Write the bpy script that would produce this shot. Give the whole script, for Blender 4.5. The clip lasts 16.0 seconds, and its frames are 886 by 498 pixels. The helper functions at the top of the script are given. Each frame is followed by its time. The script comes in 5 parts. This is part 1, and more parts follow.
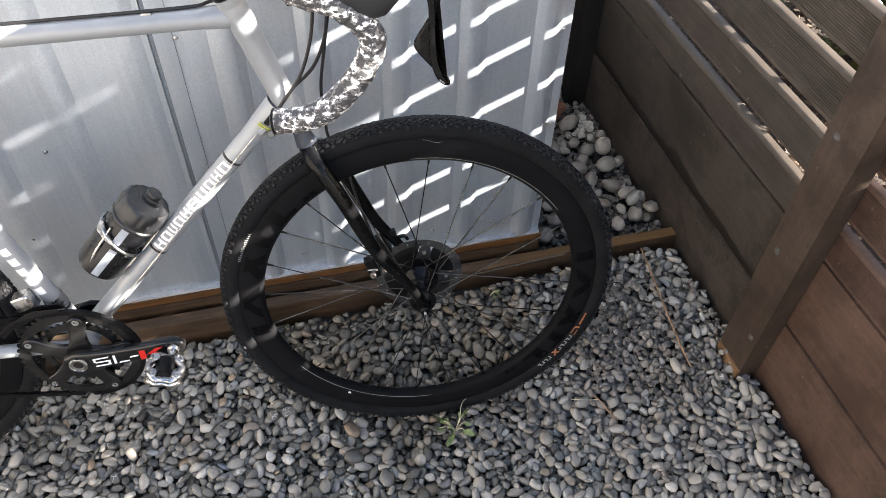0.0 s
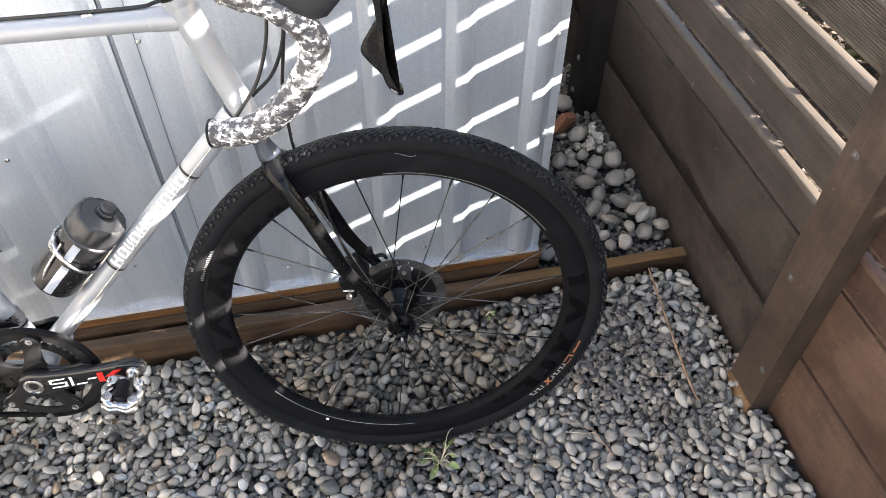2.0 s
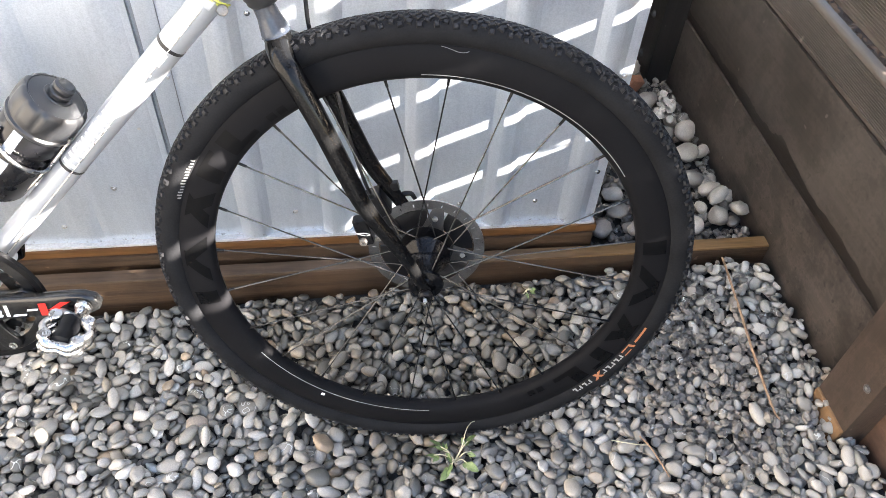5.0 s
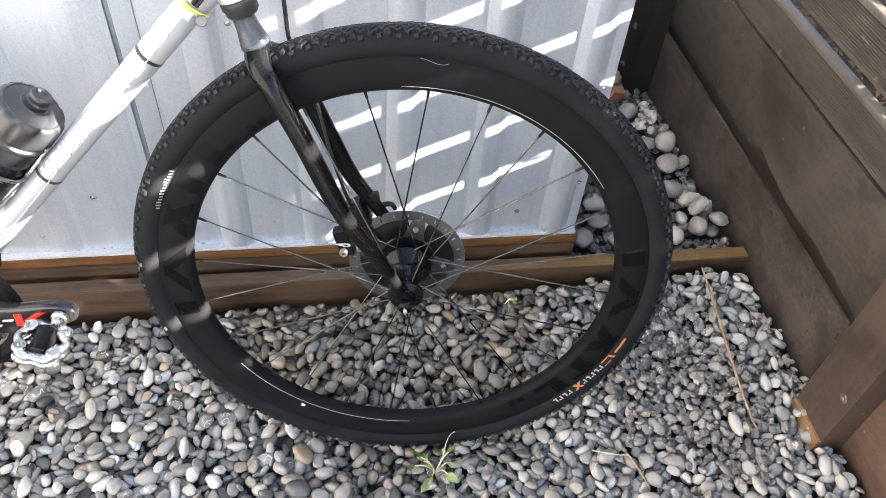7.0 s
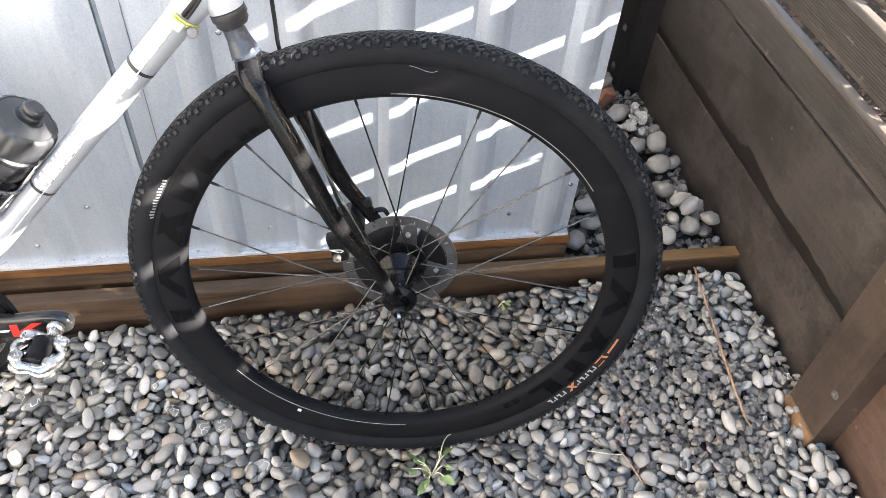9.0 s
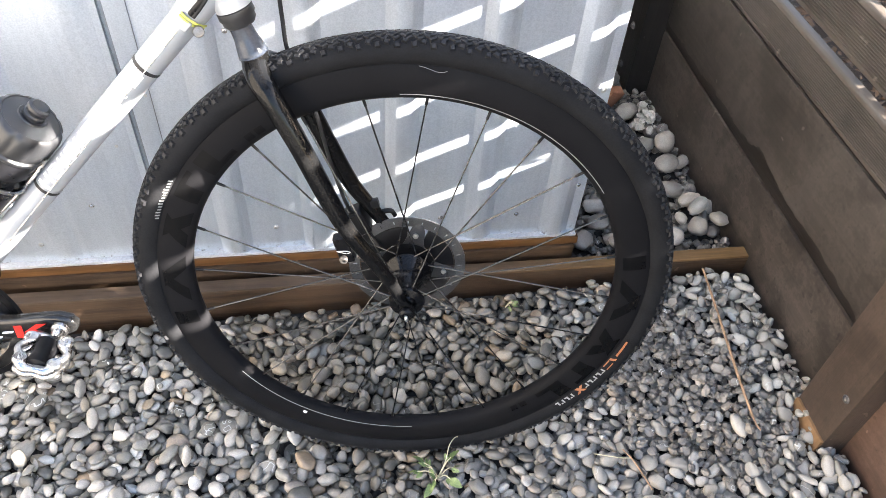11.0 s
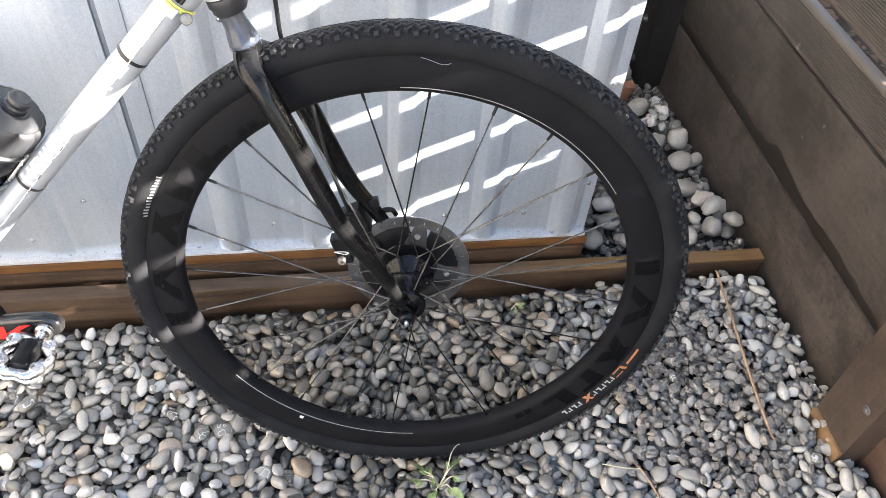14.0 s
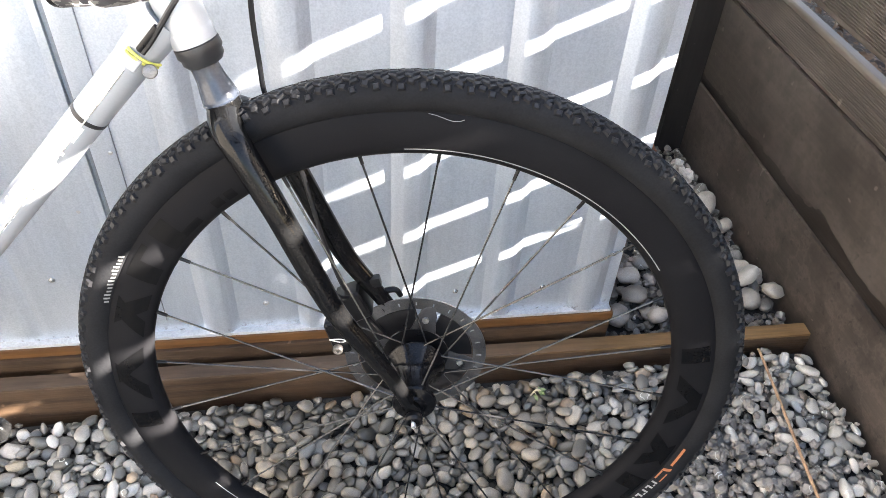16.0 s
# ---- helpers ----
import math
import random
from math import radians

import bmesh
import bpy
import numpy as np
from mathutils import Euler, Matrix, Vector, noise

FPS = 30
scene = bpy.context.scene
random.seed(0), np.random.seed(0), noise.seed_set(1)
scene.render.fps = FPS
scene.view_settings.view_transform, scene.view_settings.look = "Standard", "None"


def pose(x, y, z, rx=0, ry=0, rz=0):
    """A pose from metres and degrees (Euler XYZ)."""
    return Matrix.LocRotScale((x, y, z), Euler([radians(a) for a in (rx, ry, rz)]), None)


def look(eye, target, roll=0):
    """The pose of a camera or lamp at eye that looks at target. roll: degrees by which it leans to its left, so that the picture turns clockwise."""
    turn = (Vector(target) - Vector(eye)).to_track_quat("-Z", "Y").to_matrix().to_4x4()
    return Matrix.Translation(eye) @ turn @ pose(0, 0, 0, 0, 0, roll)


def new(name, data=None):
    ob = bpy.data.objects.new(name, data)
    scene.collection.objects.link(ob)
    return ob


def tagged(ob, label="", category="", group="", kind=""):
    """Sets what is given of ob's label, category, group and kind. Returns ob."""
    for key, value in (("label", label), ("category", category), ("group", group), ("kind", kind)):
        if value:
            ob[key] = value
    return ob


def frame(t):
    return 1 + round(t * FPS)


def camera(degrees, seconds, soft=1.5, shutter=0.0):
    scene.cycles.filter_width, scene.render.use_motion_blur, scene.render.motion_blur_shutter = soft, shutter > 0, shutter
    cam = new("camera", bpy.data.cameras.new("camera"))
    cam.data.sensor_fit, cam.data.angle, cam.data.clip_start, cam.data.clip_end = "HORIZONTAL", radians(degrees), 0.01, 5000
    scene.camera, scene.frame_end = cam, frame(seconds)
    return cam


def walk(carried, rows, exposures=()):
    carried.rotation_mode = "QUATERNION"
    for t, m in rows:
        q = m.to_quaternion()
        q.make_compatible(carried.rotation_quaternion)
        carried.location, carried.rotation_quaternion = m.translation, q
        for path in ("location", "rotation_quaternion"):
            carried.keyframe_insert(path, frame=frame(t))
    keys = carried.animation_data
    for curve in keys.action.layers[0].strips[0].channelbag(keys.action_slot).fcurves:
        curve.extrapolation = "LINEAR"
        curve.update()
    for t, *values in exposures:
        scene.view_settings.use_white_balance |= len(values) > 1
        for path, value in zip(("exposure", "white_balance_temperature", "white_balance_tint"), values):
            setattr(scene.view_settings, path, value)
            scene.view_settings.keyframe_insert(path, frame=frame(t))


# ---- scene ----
cam = camera(61.3, 16.0, 0.65)
PATH = [
    (0, (-0.023, 0.017, 1.363), (0.341, 1.318, -0.112), 1.9),
    (0.5, (0.034, 0.024, 1.353), (0.443, 1.424, -0.015), 2.1),
    (1, (0.049, 0.036, 1.35), (0.371, 1.425, -0.052), -0.2),
    (1.5, (0.06, 0.04, 1.34), (0.377, 1.417, -0.075), 0.7),
    (2, (0.079, 0.077, 1.311), (0.365, 1.409, -0.154), 0.3),
    (2.5, (0.083, 0.2, 1.211), (0.372, 1.535, -0.25), -0.1),
    (3, (0.085, 0.227, 1.164), (0.372, 1.578, -0.282), 2.2),
    (3.5, (0.088, 0.211, 1.095), (0.341, 1.557, -0.363), 1.9),
    (4, (0.079, 0.209, 1.062), (0.286, 1.534, -0.421), 3.4),
    (6.5, (0.089, 0.187, 1.077), (0.361, 1.552, -0.359), 5.4),
    (7, (0.089, 0.202, 1.071), (0.359, 1.552, -0.38), 5.4),
    (7.5, (0.092, 0.198, 1.078), (0.369, 1.558, -0.362), 5.4),
    (8, (0.092, 0.2, 1.076), (0.367, 1.549, -0.375), 5.2),
    (8.5, (0.09, 0.203, 1.076), (0.359, 1.545, -0.383), 4.9),
    (9, (0.093, 0.198, 1.08), (0.373, 1.55, -0.367), 4.8),
    (11.5, (0.088, 0.213, 1.074), (0.352, 1.559, -0.382), 4.8),
    (12, (0.098, 0.21, 1.071), (0.35, 1.558, -0.384), 4.9),
    (12.5, (0.104, 0.209, 1.07), (0.361, 1.554, -0.387), 4.6),
    (13, (0.1, 0.21, 1.068), (0.357, 1.56, -0.385), 5.0),
    (13.5, (0.101, 0.217, 1.065), (0.371, 1.566, -0.387), 5.2),
    (14, (0.101, 0.249, 1.05), (0.352, 1.585, -0.417), 4.8),
    (14.5, (0.107, 0.302, 1.044), (0.363, 1.63, -0.429), 4.1),
    (15, (0.108, 0.395, 1.017), (0.362, 1.708, -0.47), 4.1),
    (15.5, (0.109, 0.437, 0.993), (0.391, 1.723, -0.512), 5.2),
    (16, (0.112, 0.352, 0.971), (0.356, 1.812, -0.374), 3.4),
]
walk(cam, [(t, look(eye, target, roll)) for t, eye, target, roll in PATH],
     [(t, ev, 6650, 12.5) for t, ev in ((0, 3.45), (0.5, 3.81), (1.5, 3.93), (2.5, 4.01), (3.5, 4.31), (4, 4.48), (7, 4.61), (12.5, 4.60), (14.5, 4.63), (16, 4.68))])

# ---------------------------------------------------------------- light
SUN_WAY = Vector((-1.0, 0.41, -0.44)).normalized()
world = bpy.data.worlds.new("sky")
scene.world = world
world.use_nodes = True
wn = world.node_tree.nodes
sky = wn.new("ShaderNodeTexSky")
sky.sky_type, sky.sun_disc = "NISHITA", False
sky.sun_elevation = math.asin(-SUN_WAY.z)
sky.sun_rotation = math.atan2(-SUN_WAY.x, -SUN_WAY.y)
sky.dust_density, sky.ozone_density = 2.0, 1.0
world.node_tree.links.new(sky.outputs[0], wn["Background"].inputs[0])
wn["Background"].inputs[1].default_value = 0.055
sun = new("sun", bpy.data.lights.new("sun", "SUN"))
sun.data.energy, sun.data.angle, sun.data.color = 5.0, radians(0.55), (1.0, 0.95, 0.87)
sun.matrix_world = look((4, -2, 3), Vector((4, -2, 3)) + SUN_WAY)


# ---------------------------------------------------------------- materials
def ramp(nt, fac, stops, constant=False):
    node = nt.nodes.new("ShaderNodeValToRGB")
    node.color_ramp.interpolation = "CONSTANT" if constant else "LINEAR"
    el = node.color_ramp.elements
    while len(el) < len(stops):
        el.new(0.5)
    for e, (p, c) in zip(el, stops):
        e.position, e.color = p, (*c, 1)
    nt.links.new(fac, node.inputs[0])
    return node.outputs[0]


def noise_tex(nt, vec, scale, detail=4.0, rough=0.6, kind="ShaderNodeTexNoise"):
    node = nt.nodes.new(kind)
    node.inputs["Scale"].default_value = scale
    if kind == "ShaderNodeTexNoise":
        node.inputs["Detail"].default_value = detail
        node.inputs["Roughness"].default_value = rough
    nt.links.new(vec, node.inputs["Vector"])
    return node


def mix(nt, fac, a, b, blend="MIX"):
    node = nt.nodes.new("ShaderNodeMix")
    node.data_type, node.blend_type = "RGBA", blend
    for socket, value in ((node.inputs[0], fac), (node.inputs[6], a), (node.inputs[7], b)):
        if isinstance(value, (int, float)):
            socket.default_value = value
        elif isinstance(value, tuple):
            socket.default_value = (*value, 1)
        else:
            nt.links.new(value, socket)
    return node.outputs[2]


def maths(nt, op, a, b=0.0, c=0.0):
    node = nt.nodes.new("ShaderNodeMath")
    node.operation = op
    for socket, value in zip(node.inputs, (a, b, c)):
        if isinstance(value, (int, float)):
            socket.default_value = value
        else:
            nt.links.new(value, socket)
    return node.outputs[0]


def bump(nt, height, strength, distance, normal=None):
    node = nt.nodes.new("ShaderNodeBump")
    node.inputs["Strength"].default_value, node.inputs["Distance"].default_value = strength, distance
    nt.links.new(height, node.inputs["Height"])
    if normal:
        nt.links.new(normal, node.inputs["Normal"])
    return node.outputs[0]


def blank(name, rough=0.5, metal=0.0, coat=0.0):
    m = bpy.data.materials.new(name)
    m.use_nodes = True
    nt = m.node_tree
    bsdf = nt.nodes["Principled BSDF"]
    bsdf.inputs["Roughness"].default_value = rough
    bsdf.inputs["Metallic"].default_value = metal
    bsdf.inputs["Coat Weight"].default_value = coat
    bsdf.inputs["Coat Roughness"].default_value = 0.08
    return m, nt, bsdf, nt.nodes.new("ShaderNodeTexCoord").outputs["Object"]


def surface(name, low, high, rough=0.5, metal=0.0, scale=25.0, grain=300.0, relief=0.15, depth=0.0006, coat=0.0, spread=0.1, shine=0.5, fleck=0.25):
    """Colour that drifts between low and high, with fine grain in colour, gloss and relief."""
    m, nt, bsdf, at = blank(name, rough, metal, coat)
    bsdf.inputs["Specular IOR Level"].default_value = shine
    big, fine = noise_tex(nt, at, scale, 5), noise_tex(nt, at, grain, 3)
    col = ramp(nt, big.outputs[0], [(0.3, low), (0.7, high)])
    col = mix(nt, fleck, col, ramp(nt, fine.outputs[0], [(0.35, tuple(c * 0.55 for c in low)), (0.65, tuple(min(1, c * 1.25) for c in high))]))
    nt.links.new(col, bsdf.inputs["Base Color"])
    r = maths(nt, "MULTIPLY_ADD", big.outputs[0], 2 * spread, rough - spread)
    nt.links.new(r, bsdf.inputs["Roughness"])
    nt.links.new(bump(nt, fine.outputs[0], relief, depth), bsdf.inputs["Normal"])
    return m


def zinc_material():
    """Galvanised sheet: mottled spangle, faint runs down the sheet, dull grime towards the foot."""
    m, nt, bsdf, at = blank("galvanised_steel", 0.42, 0.7)
    big = noise_tex(nt, at, 5.0, 5)
    spangle = noise_tex(nt, at, 210.0, 0, kind="ShaderNodeTexVoronoi")
    grey = nt.nodes.new("ShaderNodeRGBToBW")
    nt.links.new(spangle.outputs["Color"], grey.inputs[0])
    peel = noise_tex(nt, at, 420.0, 2, 0.5)
    mp = nt.nodes.new("ShaderNodeMapping")
    mp.inputs["Scale"].default_value = (1.0, 1.0, 0.05)
    nt.links.new(at, mp.inputs["Vector"])
    runs = noise_tex(nt, mp.outputs[0], 60.0, 4)
    col = ramp(nt, big.outputs[0], [(0.3, (0.52, 0.580, 0.655)), (0.7, (0.60, 0.655, 0.725))])
    col = mix(nt, 0.10, col, ramp(nt, grey.outputs[0], [(0.2, (0.40, 0.43, 0.475)), (0.8, (0.80, 0.83, 0.87))]))
    col = mix(nt, 0.18, col, ramp(nt, peel.outputs[0], [(0.36, (0.30, 0.33, 0.37)), (0.62, (0.80, 0.83, 0.87))]))
    col = mix(nt, 0.12, col, ramp(nt, runs.outputs[0], [(0.35, (0.33, 0.36, 0.40)), (0.65, (0.80, 0.82, 0.85))]))
    foot = nt.nodes.new("ShaderNodeSeparateXYZ")
    nt.links.new(at, foot.inputs[0])
    spots = noise_tex(nt, at, 95.0, 4, 0.7)
    low = ramp(nt, foot.outputs[2], [(0.086, (1, 1, 1)), (0.100, (0, 0, 0))])
    dirt = maths(nt, "MULTIPLY", low, ramp(nt, spots.outputs[0], [(0.55, (0, 0, 0)), (0.66, (0.8, 0.8, 0.8))]))
    col = mix(nt, dirt, col, (0.13, 0.12, 0.105))
    nt.links.new(col, bsdf.inputs["Base Color"])
    nt.links.new(maths(nt, "MULTIPLY_ADD", grey.outputs[0], 0.12, 0.30), bsdf.inputs["Roughness"])
    n = bump(nt, big.outputs[0], 0.25, 0.004)
    nt.links.new(bump(nt, peel.outputs[0], 0.22, 0.0005, n), bsdf.inputs["Normal"])
    return m


def stone_material(name, single, pale=1.0, dusty=1.0, warm=1.0, even=0.0):
    """Grey river stones: each one its own tint, some brown, some pale, a few with veins."""
    m, nt, bsdf, at = blank(name, 0.62)
    if single:
        rnd = nt.nodes.new("ShaderNodeObjectInfo").outputs["Random"]
    else:
        rnd = nt.nodes.new("ShaderNodeNewGeometry").outputs["Random Per Island"]
    greys = [(0.0, (0.050, 0.051, 0.048)), (0.16, (0.088, 0.089, 0.083)), (0.42, (0.148, 0.147, 0.138)), (0.66, (0.208, 0.205, 0.194)), (0.885, (0.290, 0.285, 0.272)), (0.915, (0.160, 0.146, 0.118)),
             (0.94, (0.205, 0.158, 0.112)), (0.960, (0.150, 0.172, 0.192)), (1.0, (0.44, 0.432, 0.412))]
    greys = [(p, tuple(v * (1 - even) + 0.2 * even for v in c)) for p, c in greys]
    tint = ramp(nt, rnd, [(p, (c[0] * 1.02 * pale * warm, c[1] * 0.985 * pale, c[2] * 0.935 * pale / warm)) for p, c in greys])
    shift = nt.nodes.new("ShaderNodeVectorMath")
    shift.operation = "MULTIPLY_ADD"
    nt.links.new(rnd, shift.inputs[0])
    shift.inputs[1].default_value = (37.0, 53.0, 71.0)
    place = nt.nodes.new("ShaderNodeNewGeometry").outputs["Position"]
    nt.links.new(place, shift.inputs[2])
    big, fine = noise_tex(nt, shift.outputs[0], 70.0, 5), noise_tex(nt, shift.outputs[0], 800.0, 3)
    col = mix(nt, 0.35, tint, ramp(nt, big.outputs[0], [(0.3, (0.32, 0.32, 0.32)), (0.7, (0.70, 0.69, 0.67))]), "OVERLAY")
    col = mix(nt, 0.4, col, ramp(nt, fine.outputs[0], [(0.3, (0.22, 0.22, 0.22)), (0.7, (0.80, 0.80, 0.80))]), "OVERLAY")
    vein = noise_tex(nt, shift.outputs[0], 30.0, 2)
    line = maths(nt, "LESS_THAN", maths(nt, "ABSOLUTE", maths(nt, "SUBTRACT", vein.outputs[0], 0.5)), 0.007)
    line = maths(nt, "MULTIPLY", line, maths(nt, "GREATER_THAN", maths(nt, "FRACT", maths(nt, "MULTIPLY", rnd, 91.0)), 0.90))
    col = mix(nt, line, col, (0.48, 0.48, 0.45))
    # dust round the gritty patch, ragged edge, paled further in place of missing light
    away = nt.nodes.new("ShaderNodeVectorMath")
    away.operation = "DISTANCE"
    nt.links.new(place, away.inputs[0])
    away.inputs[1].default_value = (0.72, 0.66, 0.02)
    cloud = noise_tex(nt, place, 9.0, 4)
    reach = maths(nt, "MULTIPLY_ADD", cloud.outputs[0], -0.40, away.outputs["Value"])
    dust_lift = ramp(nt, reach, [(0.04, (0.9 * dusty, 0.9 * dusty, 0.9 * dusty)), (0.30, (0.0, 0.0, 0.0))])
    col = mix(nt, dust_lift, col, mix(nt, 0.62, col, (0.50, 0.45, 0.39)))
    # stones under the wheel browned and darkened, part damp, part shade, ragged edge
    shade_spot = nt.nodes.new("ShaderNodeVectorMath")
    shade_spot.operation = "DISTANCE"
    nt.links.new(place, shade_spot.inputs[0])
    shade_spot.inputs[1].default_value = (0.16, 1.02, 0.02)
    edge = maths(nt, "MULTIPLY_ADD", noise_tex(nt, place, 7.0, 5).outputs[0], -0.45, shade_spot.outputs["Value"])
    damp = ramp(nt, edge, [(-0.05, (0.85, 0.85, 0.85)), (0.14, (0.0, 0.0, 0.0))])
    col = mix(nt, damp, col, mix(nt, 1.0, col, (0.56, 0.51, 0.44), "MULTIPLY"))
    nt.links.new(col, bsdf.inputs["Base Color"])
    nt.links.new(maths(nt, "MULTIPLY_ADD", big.outputs[0], 0.3, 0.27), bsdf.inputs["Roughness"])
    nt.links.new(bump(nt, fine.outputs[0], 0.25, 0.0005, bump(nt, big.outputs[0], 0.2, 0.002)), bsdf.inputs["Normal"])
    return m


def wood_material(name, low, high, rough, along, relief=0.35, stain=None, fade=None, damp=0.0):
    """Timber with grain along one axis; stain: a dark damp run above a height, with a ragged edge."""
    m, nt, bsdf, at = blank(name, rough)
    bsdf.inputs["Specular IOR Level"].default_value = 0.3
    mp = nt.nodes.new("ShaderNodeMapping")
    mp.inputs["Scale"].default_value = tuple(1.5 if n == "xyz".index(along) else 28.0 for n in range(3))
    nt.links.new(at, mp.inputs["Vector"])
    grain, fine, big = noise_tex(nt, mp.outputs[0], 3.0, 6, 0.65), noise_tex(nt, mp.outputs[0], 14.0, 3), noise_tex(nt, at, 7.0, 5, 0.6)
    col = ramp(nt, grain.outputs[0], [(0.3, low), (0.7, high)])
    # a second pair of colours takes over along x, past a noisy edge
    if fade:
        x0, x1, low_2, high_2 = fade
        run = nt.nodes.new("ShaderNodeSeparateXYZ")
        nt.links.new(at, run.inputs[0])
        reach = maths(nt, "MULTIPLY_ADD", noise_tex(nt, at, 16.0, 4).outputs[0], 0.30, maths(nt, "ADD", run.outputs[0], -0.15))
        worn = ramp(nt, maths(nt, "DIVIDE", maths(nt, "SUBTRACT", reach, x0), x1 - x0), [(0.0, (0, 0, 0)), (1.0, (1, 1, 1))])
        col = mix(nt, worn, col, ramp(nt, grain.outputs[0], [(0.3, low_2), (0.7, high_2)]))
    col = mix(nt, 0.36, col, ramp(nt, big.outputs[0], [(0.36, tuple(c * 0.5 for c in low)), (0.64, tuple(c * 1.12 for c in high))]))
    if damp:
        # dried water marks, and short dark drips
        pool, drip = noise_tex(nt, at, 11.0, 6, 0.7), noise_tex(nt, at, 75.0, 3, 0.5)
        col = mix(nt, ramp(nt, pool.outputs[0], [(0.50, (0, 0, 0)), (0.60, (damp, damp, damp))]), col, tuple(c * 0.35 for c in low))
        col = mix(nt, ramp(nt, drip.outputs[0], [(0.64, (0, 0, 0)), (0.68, (damp, damp, damp))]), col, tuple(c * 0.25 for c in low))
        ring = maths(nt, "ABSOLUTE", maths(nt, "SUBTRACT", pool.outputs[0], 0.47))
        col = mix(nt, ramp(nt, ring, [(0.0, (0.5 * damp, 0.5 * damp, 0.5 * damp)), (0.03, (0, 0, 0))]), col, tuple(c * 1.7 for c in high))
    scuff = noise_tex(nt, at, 55.0, 2, 0.4)
    col = mix(nt, ramp(nt, scuff.outputs[0], [(0.735, (0, 0, 0)), (0.76, (0.35, 0.35, 0.35))]), col, tuple(min(1, c * 2.6 + 0.03) for c in high))
    rgh = maths(nt, "MULTIPLY_ADD", big.outputs[0], 0.3, rough - 0.15)
    if stain:
        z0, z1, dark = stain
        xyz = nt.nodes.new("ShaderNodeSeparateXYZ")
        nt.links.new(at, xyz.inputs[0])
        wave = noise_tex(nt, at, 6.5, 5, 0.55)
        edge = maths(nt, "MULTIPLY_ADD", wave.outputs[0], z1 - z0, z0 - 0.25 * (z1 - z0))
        wet = maths(nt, "LESS_THAN", xyz.outputs[2], edge)
        col = mix(nt, maths(nt, "MULTIPLY", wet, 0.9), col, dark)
    nt.links.new(col, bsdf.inputs["Base Color"])
    nt.links.new(rgh, bsdf.inputs["Roughness"])
    n = bump(nt, grain.outputs[0], relief, 0.0015)
    nt.links.new(bump(nt, fine.outputs[0], relief, 0.0006, n), bsdf.inputs["Normal"])
    return m


def camo_material():
    m, nt, bsdf, at = blank("camouflage_bar_tape", 0.55)
    mp = nt.nodes.new("ShaderNodeMapping")
    mp.inputs["Scale"].default_value = (1.0, 1.25, 1.0)
    nt.links.new(at, mp.inputs["Vector"])
    a, b = noise_tex(nt, mp.outputs[0], 116.0, 2.0, 0.5), noise_tex(nt, mp.outputs[0], 160.0, 1.5, 0.45)
    col = ramp(nt, a.outputs[0], [(0.0, (0.035, 0.035, 0.038)), (0.46, (0.17, 0.163, 0.155)), (0.555, (0.70, 0.70, 0.69))], True)
    col = mix(nt, maths(nt, "GREATER_THAN", b.outputs[0], 0.575), col, (0.045, 0.045, 0.05))
    nt.links.new(col, bsdf.inputs["Base Color"])
    fine = noise_tex(nt, at, 500.0, 2)
    nt.links.new(bump(nt, fine.outputs[0], 0.2, 0.0005), bsdf.inputs["Normal"])
    return m


ZINC = zinc_material()
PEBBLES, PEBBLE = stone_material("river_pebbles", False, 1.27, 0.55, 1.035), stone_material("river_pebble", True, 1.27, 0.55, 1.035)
FENCE_BASE = wood_material("dark_base_plank", (0.037, 0.0298, 0.0245), (0.063, 0.0505, 0.0415), 0.40, "y", 0.25, damp=0.5)
FENCE = wood_material("dark_stained_timber", (0.046, 0.037, 0.030), (0.092, 0.075, 0.060), 0.5, "y")
FENCE_NEAR = wood_material("reddish_stained_plank", (0.060, 0.037, 0.027), (0.107, 0.066, 0.048), 0.5, "y", 0.25, damp=0.3)
FENCE_LOW = wood_material("dark_stained_plank", (0.039, 0.032, 0.0265), (0.063, 0.052, 0.043), 0.38, "y", 0.25, (0.180, 0.270, (0.012, 0.009, 0.007)), damp=0.35)
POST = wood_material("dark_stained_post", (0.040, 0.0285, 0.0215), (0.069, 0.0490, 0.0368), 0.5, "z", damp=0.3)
# far post coloured near black to carry the shade of its corner
POST_SHADED = wood_material("shaded_corner_post", (0.012, 0.010, 0.009), (0.026, 0.021, 0.018), 0.5, "z")
SLEEPER = wood_material("damp_pine_sleeper", (0.012, 0.007, 0.0045), (0.085, 0.051, 0.029), 0.5, "x", 0.8)
BEARER = wood_material("varnished_pine", (0.062, 0.027, 0.010), (0.170, 0.078, 0.027), 0.45, "x")
EDGE_TOP = wood_material("pine_edge_top", (0.032, 0.021, 0.014), (0.115, 0.077, 0.050), 0.6, "x", 0.7, fade=(0.30, 0.52, (0.080, 0.040, 0.012), (0.25, 0.14, 0.050)))
RAW = wood_material("raw_weathered_pine", (0.11, 0.06, 0.028), (0.22, 0.125, 0.06), 0.7, "z")
PATH_STONE = surface("grey_gravel_path", (0.105, 0.103, 0.099), (0.175, 0.171, 0.163), 0.85, 0, 30, 120, 0.8, 0.006)
# ground under the pebbles, near black so that the gaps read as shade
GAP_EARTH = surface("dark_gap_earth", (0.014, 0.0135, 0.013), (0.036, 0.035, 0.033), 0.9, 0, 30, 220, 0.8, 0.004)
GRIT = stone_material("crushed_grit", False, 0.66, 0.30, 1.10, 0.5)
COBBLE = stone_material("pale_river_stone", True, 1.22, 0.0, 1.10, 0.45)
CHIP = stone_material("pale_limestone_chip", False, 2.2, 0.0, 1.06, 0.75)
